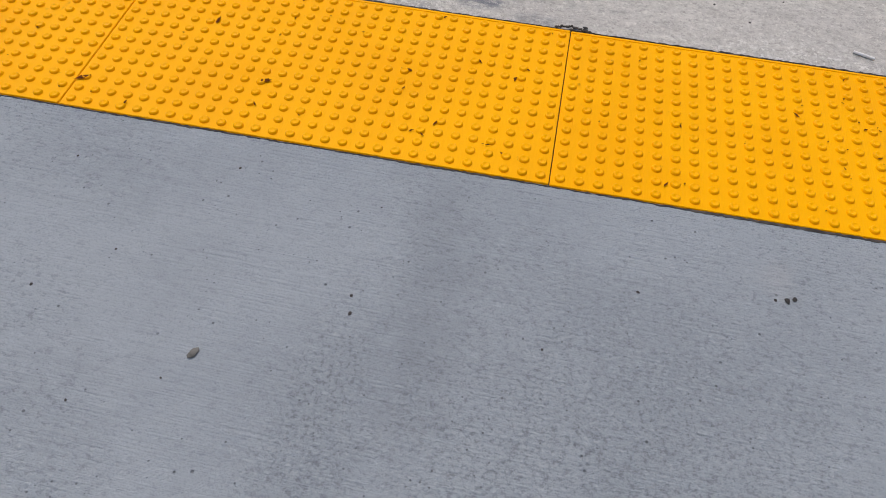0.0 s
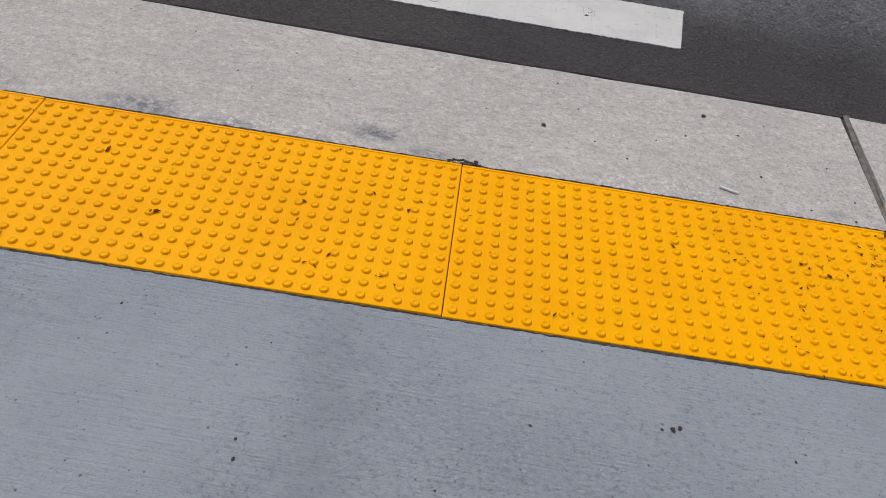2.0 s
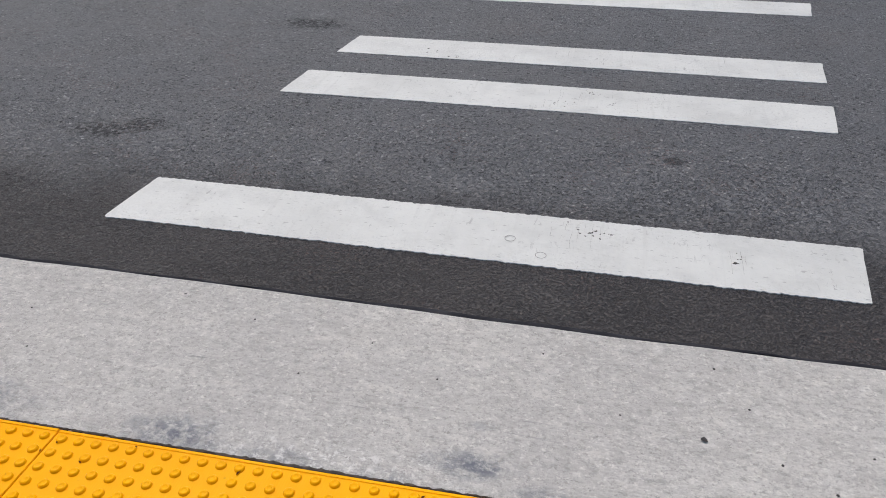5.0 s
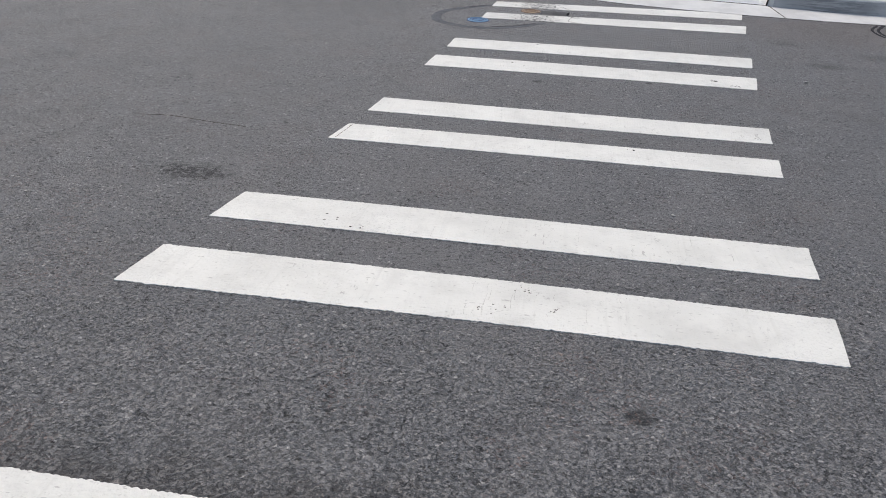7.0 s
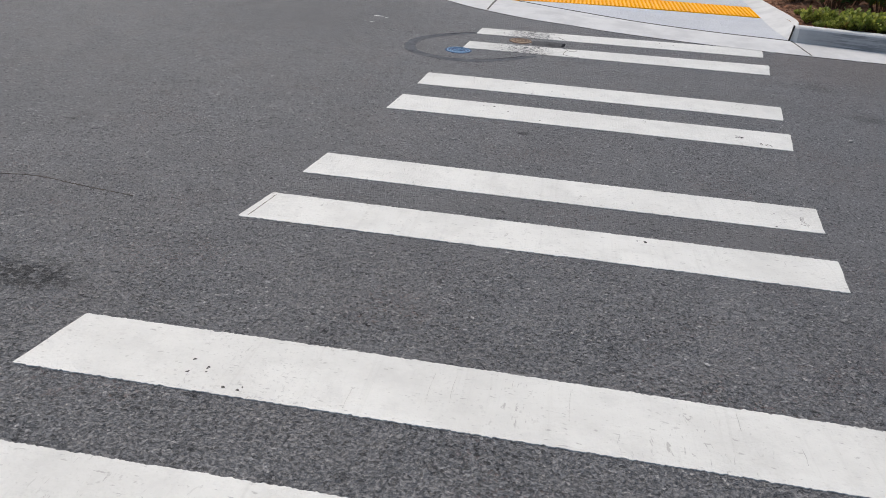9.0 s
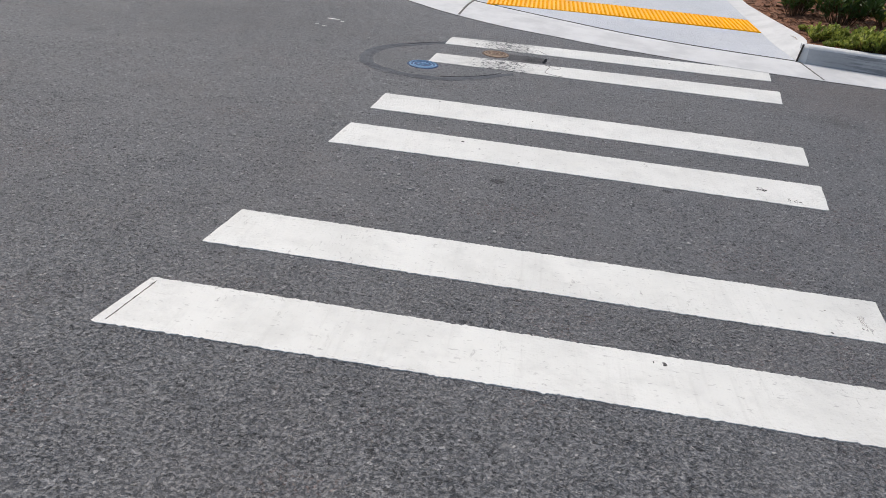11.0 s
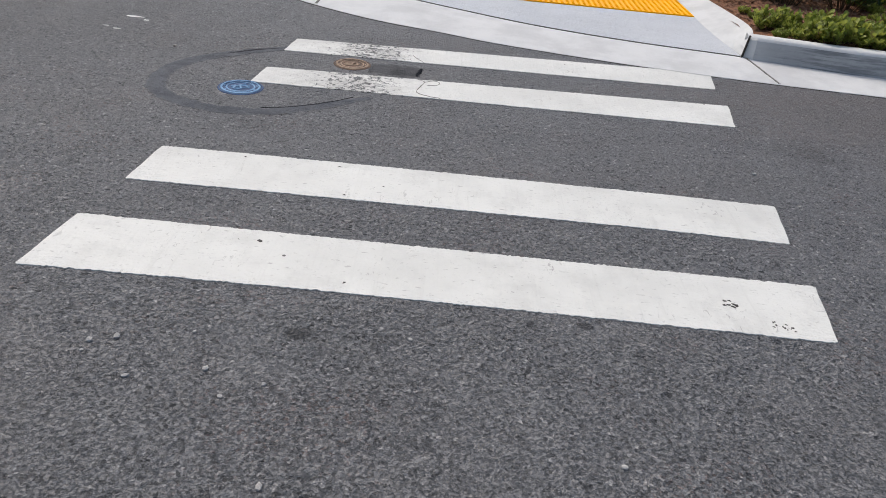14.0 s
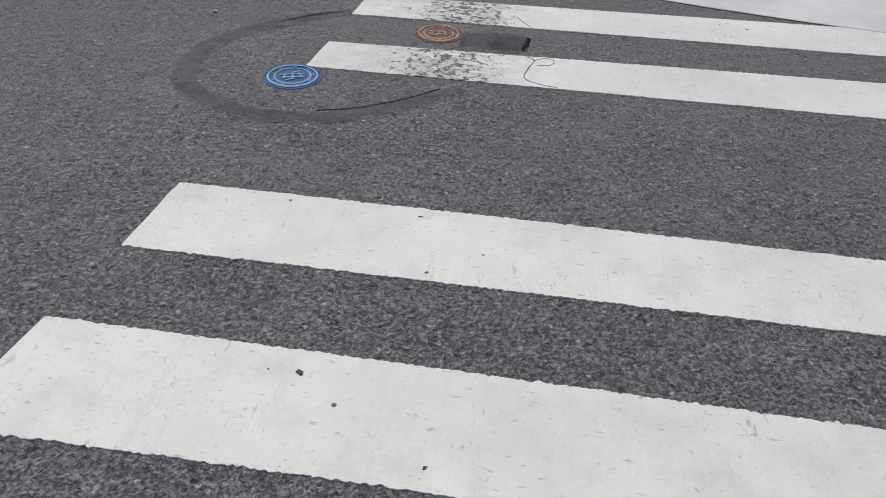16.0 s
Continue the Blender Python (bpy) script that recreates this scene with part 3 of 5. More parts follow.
# ---- crosswalk ----
def crosswalk_bar(corners, mat, seed, label, bow=(0.0, 0.0, 0.5)):
    """A thick painted bar with ragged edges that lies on the dished road."""
    rnd = np.random.RandomState(seed)
    nl, fl, nr, fr = [np.array(c, float) for c in corners]
    n, k = 520, 5
    def ragged(a, b, amp):
        w = rnd.randn(n)
        w = np.convolve(w, np.ones(2) / 2, "same") * amp + np.convolve(rnd.randn(n), np.ones(30) / 30, "same") * amp * 0.8
        d = (b - a) / np.linalg.norm(b - a)
        pts = a + np.linspace(0, 1, n)[:, None] * (b - a)
        return pts + w[:, None] * np.array([-d[1], d[0]])
    near, far = ragged(nl, nr, 0.0024), ragged(fl, fr, 0.0022)
    # the hand-laid edges bow a little along their length
    run = np.linspace(0, 1, n)
    swell = np.where(run < bow[2], np.sin(0.5 * math.pi * run / bow[2]), np.cos(0.5 * math.pi * (run - bow[2]) / (1 - bow[2])))
    near[:, 1] += bow[0] * swell
    far[:, 1] += bow[1] * swell
    # softened corners
    for line, sgn in ((near, 1), (far, -1)):
        for i in (0, 1):
            line[i] += sgn * np.array([0, 0.004 - 0.003 * i])
            line[-1 - i] += sgn * np.array([0, 0.004 - 0.003 * i])
    out = []
    end_wave = rnd.randn(k + 1, 2) * 0.001
    for j in range(k + 1):
        row = near + (far - near) * (j / k)
        row = row.copy()
        row[0, 0] += end_wave[j, 0]
        row[-1, 0] += end_wave[j, 1]
        out.append([(p[0], p[1], road_z(p[1]) + 0.003) for p in row])
    skirt_a = [(x, y - 0.001, z - 0.008) for x, y, z in out[0]]
    skirt_b = [(x, y + 0.001, z - 0.008) for x, y, z in out[-1]]
    v, f = loft([skirt_a] + out + [skirt_b])
    bar = thing("crosswalk_bar", label, "road marking", "white bars of the crosswalk")
    part("paint_film", mesh_of("paint_film", v, f, mat), bar)
    return bar


def flake(n, r, rnd, thick=0.0012):
    ang = np.sort(rnd.rand(n)) * 2 * math.pi
    ring = [(r * (0.55 + 0.6 * rnd.rand()) * math.cos(a), r * (0.55 + 0.6 * rnd.rand()) * math.sin(a)) for a in ang]
    v = [(x, y, 0) for x, y in ring] + [(x * 0.8, y * 0.8, thick) for x, y in ring]
    f = [tuple(range(n, 2 * n))] + [(i, (i + 1) % n, n + (i + 1) % n, n + i) for i in range(n)]
    return v, f


rnd = np.random.RandomState(4)
FLAKES = [mesh_of("paint_chip", *flake(9, 1.0, rnd, 0.08), STONE_DARK) for _ in range(5)]
PLAIN = "thick white painted crosswalk bar with small scuffs on asphalt"
BARS = (
    ("p", ((0, 0), (0.038, 0.293), (2.443, 0), (2.483, 0.295)), PAINT, "scratched white crosswalk bar with tar specks beside the gutter"),
    ("q", ((0.156, 1.173), (0.188, 1.471), (2.597, 1.175), (2.636, 1.467)), PAINT, "white crosswalk bar with dark scrapes across its middle"),
    ("q", ((0.234, 1.763), (0.27, 2.054), (2.671, 1.765), (2.704, 2.05)), PAINT, PLAIN),
    ("r", ((0.388, 2.923), (0.426, 3.22), (2.819, 2.927), (2.863, 3.219)), PAINT, PLAIN),
    ("r", ((0.463, 3.518), (0.493, 3.828), (2.899, 3.516), (2.943, 3.822)), PAINT, "white crosswalk bar with a grey smudge near one end"),
    ("s", ((0.605, 4.679), (0.641, 5.003), (3.045, 4.672), (3.101, 4.988)), PAINT, "clean white crosswalk bar with a few black chips"),
    ("s", ((0.682, 5.28), (0.706, 5.592), (3.127, 5.272), (3.18, 5.586)), PAINT, PLAIN),
    ("t", ((0.835, 6.448), (0.856, 6.7), (3.302, 6.49), (3.362, 6.82)), WORN, "white crosswalk bar worn through to asphalt and cracked"),
    ("t", ((0.878, 7.02), (0.9, 7.278), (3.378, 7.105), (3.438, 7.44)), WORN, "white crosswalk bar worn and dirty over a trench patch"),
)
BOWS = {1: (0.010, 0.013, 0.5), 2: (0.004, 0.010, 0.45), 3: (0.005, 0.0, 0.35), 4: (-0.005, -0.006, 0.7), 5: (0.012, 0.001, 0.5), 6: (0.014, 0.010, 0.75)}
bars = [crosswalk_bar(c, m, 11 + i, lab, BOWS.get(i, (0.0, 0.0, 0.5))) for i, (_, c, m, lab) in enumerate(BARS)]


def chip(bar, x, y, r, squash=0.6, turn=0.0):
    me = FLAKES[int((x * 37 + y * 91) * 10) % 5]
    m = pose(x, y, road_z(y) + 0.0031, 0, 0, turn) @ Matrix.Diagonal((r, r * squash, 0.015, 1))
    part("paint_chip", me, bars[bar], "", m)


rnd = random.Random(8)
for bar, x, y, r, k, spread in ((0, 2.084, 0.131, 0.016, 1, 0), (0, 2.11, 0.17, 0.004, 4, 0.03), (0, 1.64, 0.207, 0.006, 9, 0.045), (0, 1.69, 0.225, 0.005, 5, 0.02), (1, 1.574, 1.428, 0.004, 6, 0.03), (1, 1.464, 1.274, 0.004, 9, 0.06),
                                (1, 1.669, 1.305, 0.005, 4, 0.03), (2, 0.72, 1.87, 0.006, 5, 0.06), (2, 0.86, 1.8, 0.006, 3, 0.03), (4, 2.835, 3.59, 0.003, 6, 0.02), (3, 2.064, 3.165, 0.009, 3, 0.03), (5, 2.758, 4.829, 0.008, 10, 0.03),
                                (5, 2.89, 4.73, 0.006, 12, 0.04), (5, 1.56, 4.74, 0.01, 1, 0), (5, 1.19, 4.932, 0.008, 1, 0), (5, 1.259, 4.935, 0.01, 1, 0), (6, 1.475, 5.317, 0.011, 1, 0), (6, 1.422, 5.555, 0.008, 1, 0), (6, 1.045, 5.562, 0.007, 1, 0), (6, 1.61, 5.416, 0.006, 1, 0), (7, 2.28, 6.79, 0.012, 1, 0), (8, 2.6, 7.3, 0.008, 2, 0.1)):
    for _ in range(k):
        chip(bar, x + rnd.uniform(-spread, spread), y + rnd.uniform(-spread, spread) * 0.6, r * rnd.uniform(0.6, 1.3), rnd.uniform(0.4, 0.9), rnd.uniform(0, 180))


def ring_mesh(name, r, thick, mat, squash=1.0, n=28):
    v, f = [], []
    for i in range(n):
        a = 2 * math.pi * i / n
        for rr, z in ((r - thick, 0), (r, thick * 0.7), (r + thick, 0)):
            v.append((rr * math.cos(a), rr * squash * math.sin(a), z))
    for i in range(n):
        j = (i + 1) % n
        for k in (0, 1):
            f.append((i * 3 + k, i * 3 + k + 1, j * 3 + k + 1, j * 3 + k))
    return mesh_of(name, v, f, mat, True)


bubble = ring_mesh("paint_blister", 0.017, 0.0009, SCUFF, 0.95)
for x, y in ((1.389, 0.133), (1.496, 0.057)):
    part("paint_blister", bubble, bars[0], "", pose(x, y, 0.0032))


def ribbon(line, widths, up, mat, name, rag=0.0, seed=1, zf=road_z):
    """A thin strip along a smooth line on the ground, as wide as told at each point."""
    r = np.random.RandomState(seed)
    line = np.array(line)
    d = np.gradient(line, axis=0)
    d /= np.linalg.norm(d, axis=1)[:, None] + 1e-9
    side = np.stack([-d[:, 1], d[:, 0]], 1)
    w = np.interp(np.linspace(0, 1, len(line)), np.linspace(0, 1, len(widths)), widths) / 2
    a = line + side * (w + r.randn(len(line)) * rag)[:, None]
    b = line - side * (w + r.randn(len(line)) * rag)[:, None]
    rails = []
    for s, lift in ((0, -0.012), (0.06, 0.6), (0.5, 1.0), (0.94, 0.6), (1, -0.012)):
        row = a + (b - a) * s
        rails.append([(p[0], p[1], zf(p[1]) + (up * lift if lift > 0 else lift)) for p in row])
    me = mesh_of(name, *loft(rails), mat)
    n = len(line)
    me.attributes.new("across", "FLOAT", "POINT").data.foreach_set("value", [q for q in (0.0, 0.12, 1.0, 0.12, 0.0) for _ in range(n)])
    return me


# thin drag marks across the nearer bars
rnd = random.Random(31)
for bar, lo, hi, x0, x1, k in ((1, 1.19, 1.45, 1.38, 1.95, 16), (0, 0.02, 0.27, 1.5, 1.75, 7), (0, 0.03, 0.2, 2.05, 2.15, 3), (2, 1.78, 2.03, 0.9, 2.4, 7)):
    for _ in range(k):
        x, a = rnd.uniform(x0, x1), rnd.uniform(lo, hi)
        b = min(hi, a + rnd.uniform(0.03, 0.16))
        w = rnd.uniform(0.0008, 0.0022)
        part("scratch", ribbon(curve([(x, a), (x + rnd.uniform(-0.004, 0.004), 0.5 * (a + b)), (x + 0.02 * (b - a), b)], 14), (0.0006, w, 0.0006), 0.0038, SCUFF, "scratch", 0.0002, rnd.randrange(99)), bars[bar])
# a grey rubbed smudge near the end of one bar
for k in range(16):
    x, a = 2.838 + rnd.uniform(-0.014, 0.014), rnd.uniform(3.555, 3.67)
    part("smudge", ribbon(curve([(x, a), (x + 0.004, a + rnd.uniform(0.012, 0.04))], 10), (0.001, rnd.uniform(0.003, 0.006), 0.001), 0.0038, SCUFF, "smudge", 0.0008, rnd.randrange(99)), bars[4])
# end groove scratched into a bar, and cracks in the worn one
part("scratch", ribbon(curve([(0.425, 2.945), (0.452, 3.2)], 12), (0.005, 0.004), 0.0046, DIRT, "scratch", 0.001), bars[3])
part("crack", ribbon(curve([(1.661, 6.735), (1.696, 6.702), (1.677, 6.626), (1.665, 6.53), (1.726, 6.487), (1.789, 6.473)], 60), (0.004, 0.006, 0.005, 0.006), 0.0046, DIRT, "crack", 0.001), bars[7])
part("crack", ribbon(curve([(1.696, 6.70), (1.74, 6.735), (1.775, 6.715), (1.76, 6.67), (1.71, 6.655)], 50), (0.003, 0.004, 0.003), 0.0046, DIRT, "crack", 0.001), bars[7])
part("crack", ribbon(curve([(1.60, 7.17), (1.632, 7.11), (1.672, 7.05)], 30), (0.004, 0.006, 0.005), 0.0046, DIRT, "crack", 0.001), bars[8])


# ---- utility covers and sealed trench edges ----
def seam(pts, widths, mat, label, seed, up=0.0035, rag=0.006):
    ob = new("asphalt_seam", ribbon(curve(pts, 90), widths, up, mat, "asphalt_seam", rag, seed))
    tagged(ob, label, "asphalt seam", kind="structure")


seam([(0.90, 7.08), (0.67, 6.91), (0.46, 6.68), (0.40, 6.43), (0.47, 6.20), (0.70, 6.06), (0.98, 6.06), (1.22, 6.2), (1.44, 6.39)], (0.08, 0.095, 0.11, 0.115, 0.11, 0.10, 0.10, 0.09, 0.05), SEAM, "smooth grey sealed seam curving round a utility cover", 3, 0.0016, 0.003)
seam([(0.86, 7.06), (0.72, 6.97), (0.6, 6.86)], (0.008, 0.026, 0.010), TAR, "open black crack along the sealed seam", 4, 0.003, 0.0015)
seam([(0.97, 6.11), (1.12, 6.17), (1.27, 6.28), (1.36, 6.37)], (0.004, 0.009, 0.01, 0.005), TAR, "open black crack along the sealed seam", 5, 0.003, 0.0015)
seam([(-0.834, 3.052), (-0.635, 3.082), (-0.361, 3.034), (-0.117, 2.997)], (0.004, 0.010, 0.007, 0.003), DIRT, "thin dark hairline crack in the asphalt", 22, 0.0015, 0.003)
seam([(4.76, 7.27), (4.62, 6.98), (4.66, 6.70), (4.86, 6.53), (5.2, 6.42), (5.45, 6.42)], (0.04, 0.03, 0.03, 0.045, 0.08, 0.13), TAR, "black tar seam round a rusty cover", 6, 0.0025, 0.003)
seam([(4.70, 7.26), (4.57, 7.0), (4.60, 6.72), (4.74, 6.55), (5.0, 6.44)], (0.03, 0.026, 0.03, 0.02, 0.012), TAR, "thin black crack beside the tar seam", 16, 0.0025, 0.003)
seam([(5.2, 6.43), (5.45, 6.45), (5.62, 6.62), (5.72, 6.92), (5.70, 7.30)], (0.12, 0.26, 0.34, 0.22, 0.1), TAR, "wide black tar patch beside a rusty cover", 7, 0.003, 0.004)
seam([(1.385, 6.86), (1.48, 6.858), (1.58, 6.86), (1.66, 6.868)], (0.19, 0.24, 0.25, 0.2), PATCH, "dark filled patch between worn bars", 8, 0.0016, 0.003)
seam([(1.645, 6.79), (1.655, 6.85), (1.665, 6.93)], (0.006, 0.012, 0.008), TAR, "short black crack between worn bars", 9)


def disc_bm(r, z0, z1, n=40, hole=0.0):
    bm = bmesh.new()
    rings = [(max(hole, 1e-4), z0), (r, z0), (r, z1 - 0.002), (r - 0.003, z1), (max(hole, 1e-4), z1)]
    loops = [[bm.verts.new((a * math.cos(2 * math.pi * i / n), a * math.sin(2 * math.pi * i / n), z)) for i in range(n)] for a, z in rings]
    for k in range(len(loops)):
        u, w = loops[k], loops[(k + 1) % len(loops)]
        for i in range(n):
            bm.faces.new((u[i], u[(i + 1) % n], w[(i + 1) % n], w[i]))
    return bm


def bar_mesh(name, length, wide, high, mat):
    return bm_mesh(name, box_bm(length, wide, high, min(wide, high) * 0.3, (0, 0, high / 2)), mat)


def utility_cover(at, r, base, relief, label, tilt):
    """A round iron cover with a frame ring, two raised rings and cast ribs."""
    ob = thing("utility_cover", label, "utility cover", at=(at[0], at[1], road_z(at[1])), turn=tilt)
    slope = math.degrees(math.atan((road_z(at[1] + 0.1) - road_z(at[1] - 0.1)) / 0.2))
    ob.matrix_world = pose(at[0], at[1], road_z(at[1]) - 0.003, slope, 0, 0) @ pose(0, 0, 0, 0, 0, tilt)
    part("frame_ring", bm_mesh("frame_ring", disc_bm(r * 1.12, -0.02, 0.006, 44, r * 1.02), base), ob)
    lid = part("lid", bm_mesh("lid", disc_bm(r, -0.02, 0.005, 44), base), ob)
    part("rim", bm_mesh("rim", disc_bm(r * 0.98, 0.004, 0.009, 44, r * 0.88), relief), lid)
    part("inner_ring", bm_mesh("inner_ring", disc_bm(r * 0.72, 0.004, 0.008, 40, r * 0.64), relief), lid)
    for x, y, l, turn in ((0, 0.12, 0.9, 0), (0, -0.12, 0.9, 0), (-0.3, 0, 0.5, 75), (0.3, 0, 0.5, 105), (0, 0, 0.55, 90), (0.12, 0.3, 0.4, 20), (-0.14, -0.32, 0.4, 20)):
        part("rib", bar_mesh("rib", l * r, r * 0.09, 0.004, relief), lid, "", pose(x * r, y * r, 0.005, 0, 0, turn))
    for a in range(0, 360, 40):
        part("stud", bar_mesh("stud", r * 0.16, r * 0.06, 0.004, relief), lid, "", pose(0.8 * r * math.cos(radians(a)), 0.8 * r * math.sin(radians(a)), 0.005, 0, 0, a + 90))


utility_cover((0.812, 6.352), 0.098, BLUE_DEEP, BLUE_COVER, "small round blue painted iron water cover set in asphalt", 20)
utility_cover((1.283, 6.893), 0.092, RUST, RUST_PALE, "small round rusty iron cover between worn crosswalk bars", 0)
utility_cover((5.2, 6.94), 0.115, RUST_RED, RUST_ORANGE, "round rust orange iron cover near the planter kerb", 10)


# ---- near side: gutter, ramp, kerb ----
def slab(name, front, back, zf, thick, mat, label, across=6, kind="structure", lip=0.002):
    """A solid strip between two lines of the plan, with zf(x, y) as its top."""
    rails = []
    f0, b0 = np.array(front), np.array(back)
    edge = lambda row, dz: [(p[0], p[1], zf(p[0], p[1]) + dz) for p in row]
    rails.append(edge(f0, -thick))
    rails.append(edge(f0, -lip))
    for j in range(across + 1):
        s = j / across
        s = min(max(s, 0.0), 1.0)
        row = f0 + (b0 - f0) * s
        inset = (b0 - f0) * (0.006 / np.maximum(0.05, np.linalg.norm(b0 - f0, axis=1)))[:, None]
        if j == 0:
            row = f0 + inset
        if j == across:
            row = b0 - inset
        rails.append(edge(row, 0))
    rails.append(edge(b0, -lip))
    rails.append(edge(b0, -thick))
    ob = new(name, mesh_of(name, *loft(rails, True), mat))
    return tagged(ob, label, name.replace("_", " "), kind=kind)


FAR_EDGE = lambda x: -0.894 + 0.012 * (x - 0.478)
NEAR_EDGE = lambda x: FAR_EDGE(x) - 0.589
gx = np.linspace(-9, 2.975, 60)
slab("gutter", [(x, -0.286 + 0.004 * math.sin(3 * x) + 0.002 * math.sin(17 * x)) for x in gx], [(x, FAR_EDGE(x) + 0.004) for x in gx], lambda x, y: ramp_z(y), 0.15, GUTTER, "pale worn concrete gutter with fine pitting and stains")
gx2 = np.concatenate([np.linspace(3.008, 3.12, 8), np.linspace(3.3, 9, 20)])
slab("gutter", [(x, -0.272 - 0.03 * max(0, x - 3)) for x in gx2], [(x, min(-0.72, -0.86 + 1.35 * (x - 3.008))) for x in gx2], lambda x, y: ramp_z(y), 0.15, GUTTER, "pale concrete gutter beside a dark joint")
joint = new("gutter_joint", ribbon(curve([(3.004, -0.265), (2.99, -0.55), (2.982, -0.9)], 24), (0.024, 0.022, 0.012), 0.009, JOINT, "gutter_joint", 0.001, 2, lambda y: ramp_z(y) - 0.008))
tagged(joint, "dark grey filled joint across the gutter", "joint", kind="structure")
lip = new("gutter_seam", ribbon([(x, -0.278 + 0.004 * math.sin(3 * x)) for x in np.linspace(-9, 2.99, 160)], (0.016, 0.012, 0.018, 0.013), 0.004, TAR, "gutter_seam", 0.003, 5, road_z))
tagged(lip, "dark dirty seam between asphalt and gutter", "seam", kind="structure")

rx = np.linspace(-9, 2.978, 40)
slab("pavement", [(x, NEAR_EDGE(x) + 0.004) for x in rx], [(x, -9.0) for x in rx], lambda x, y: ramp_z(max(y, -2.9)), 0.2, RAMP, "blue-grey broom-finished concrete ramp with a worn patch", 30)
lx = np.linspace(-9, -0.752, 20)
slab("pavement", [(x, FAR_EDGE(x) - 0.002) for x in lx], [(x, NEAR_EDGE(x) + 0.002) for x in lx], lambda x, y: ramp_z(y) - 0.001, 0.1, RAMP, "blue-grey concrete ramp border beyond the yellow panels", 6)
bed = slab("panel_bed", [(x, FAR_EDGE(x) + 0.02) for x in rx], [(x, NEAR_EDGE(x) - 0.02) for x in rx], lambda x, y: ramp_z(y) - 0.012, 0.12, DIRT, "dark dirty bed under yellow tactile panels", 4)


# ---- tactile panels ----
def panel_meshes(length, depth, cols, rowsn, seed):
    """A raised-edge body and its field of truncated domes, level, from its far left corner."""
    bm = box_bm(length - 0.0006, depth, 0.02, 0.0015, (length / 2, -depth / 2, -0.004))
    body = bm_mesh("panel_body", bm, YELLOW)
    r = np.random.RandomState(seed)
    v, f = [], []
    n = 10
    px, py = length / cols, (depth - 0.012) / rowsn
    for i in range(cols):
        for j in range(rowsn):
            cx, cy = (i + 0.5) * px, -0.006 - (j + 0.5) * py
            o = len(v)
            k = 1 + r.randn() * 0.02
            for rr, z in ((0.0129, 0.0055), (0.0115, 0.0102), (0.0090, 0.0126), (0.0058, 0.0108)):
                for s in range(n):
                    a = 2 * math.pi * s / n
                    v.append((cx + k * rr * math.cos(a), cy + k * rr * math.sin(a), z))
            v.append((cx, cy, 0.0086))
            for ring in (0, 1, 2):
                for s in range(n):
                    t = (s + 1) % n
                    f.append((o + ring * n + s, o + ring * n + t, o + (ring + 1) * n + t, o + (ring + 1) * n + s))
            for s in range(n):
                f.append((o + 3 * n + s, o + 3 * n + (s + 1) % n, o + 4 * n))
    rim = bm_mesh("edge_rim", box_bm(length - 0.002, 0.009, 0.003, 0.0012, (length / 2, 0, 0.0063)), YELLOW)
    return body, mesh_of("dome_field", v, f, YELLOW, True), rim, depth


def tactile_panel(at, meshes, turn, slope, label, group):
    ob = thing("tactile_panel", label, "tactile panel", group)
    ob.matrix_world = pose(*at, slope, 0, turn)
    part("panel_body", meshes[0], ob)
    tagged(part("dome_field", meshes[1], ob, "rows of raised yellow truncated domes"), kind="stuff")
    part("edge_rim", meshes[2], ob, "", pose(0, -0.0055, 0))
    part("edge_rim", meshes[2], ob, "", pose(0, 0.0055 - meshes[3], 0))
    return ob


PANEL = panel_meshes(1.224, 0.588, 28, 14, 1)
PANEL_END = panel_meshes(1.252, 0.588, 28, 14, 3)
for k in (-1, 0, 1):
    x = 0.478 + 1.225 * k
    if k == 1:
        x = 1.704
    tactile_panel((x, FAR_EDGE(x), ramp_z(FAR_EDGE(x)) - 0.0045), PANEL_END if k == 1 else PANEL, 0.75, -3.2, "bright yellow tactile paving panel with raised domes and dirt specks", "yellow tactile panels of the near ramp")


# near flare and kerb at the ramp's side
def solid(name, top, thick, mat, label, category, kind="structure"):
    n = len(top)
    v = list(top) + [(x, y, z - thick) for x, y, z in top]
    f = [tuple(range(n)), tuple(reversed(range(n, 2 * n)))] + [(i, n + i, n + (i + 1) % n, (i + 1) % n) for i in range(n)]
    bm = bmesh.new()
    vs = [bm.verts.new(q) for q in v]
    for q in f:
        bm.faces.new([vs[i] for i in q])
    bmesh.ops.recalc_face_normals(bm, faces=bm.faces[:])
    top_edges = [e for e in bm.edges if all(w in vs[:n] for w in e.verts)]
    bmesh.ops.bevel(bm, geom=top_edges, offset=0.006, segments=2, affect="EDGES")
    ob = new(name, bm_mesh(name, bm, mat))
    return tagged(ob, label, category, kind=kind)


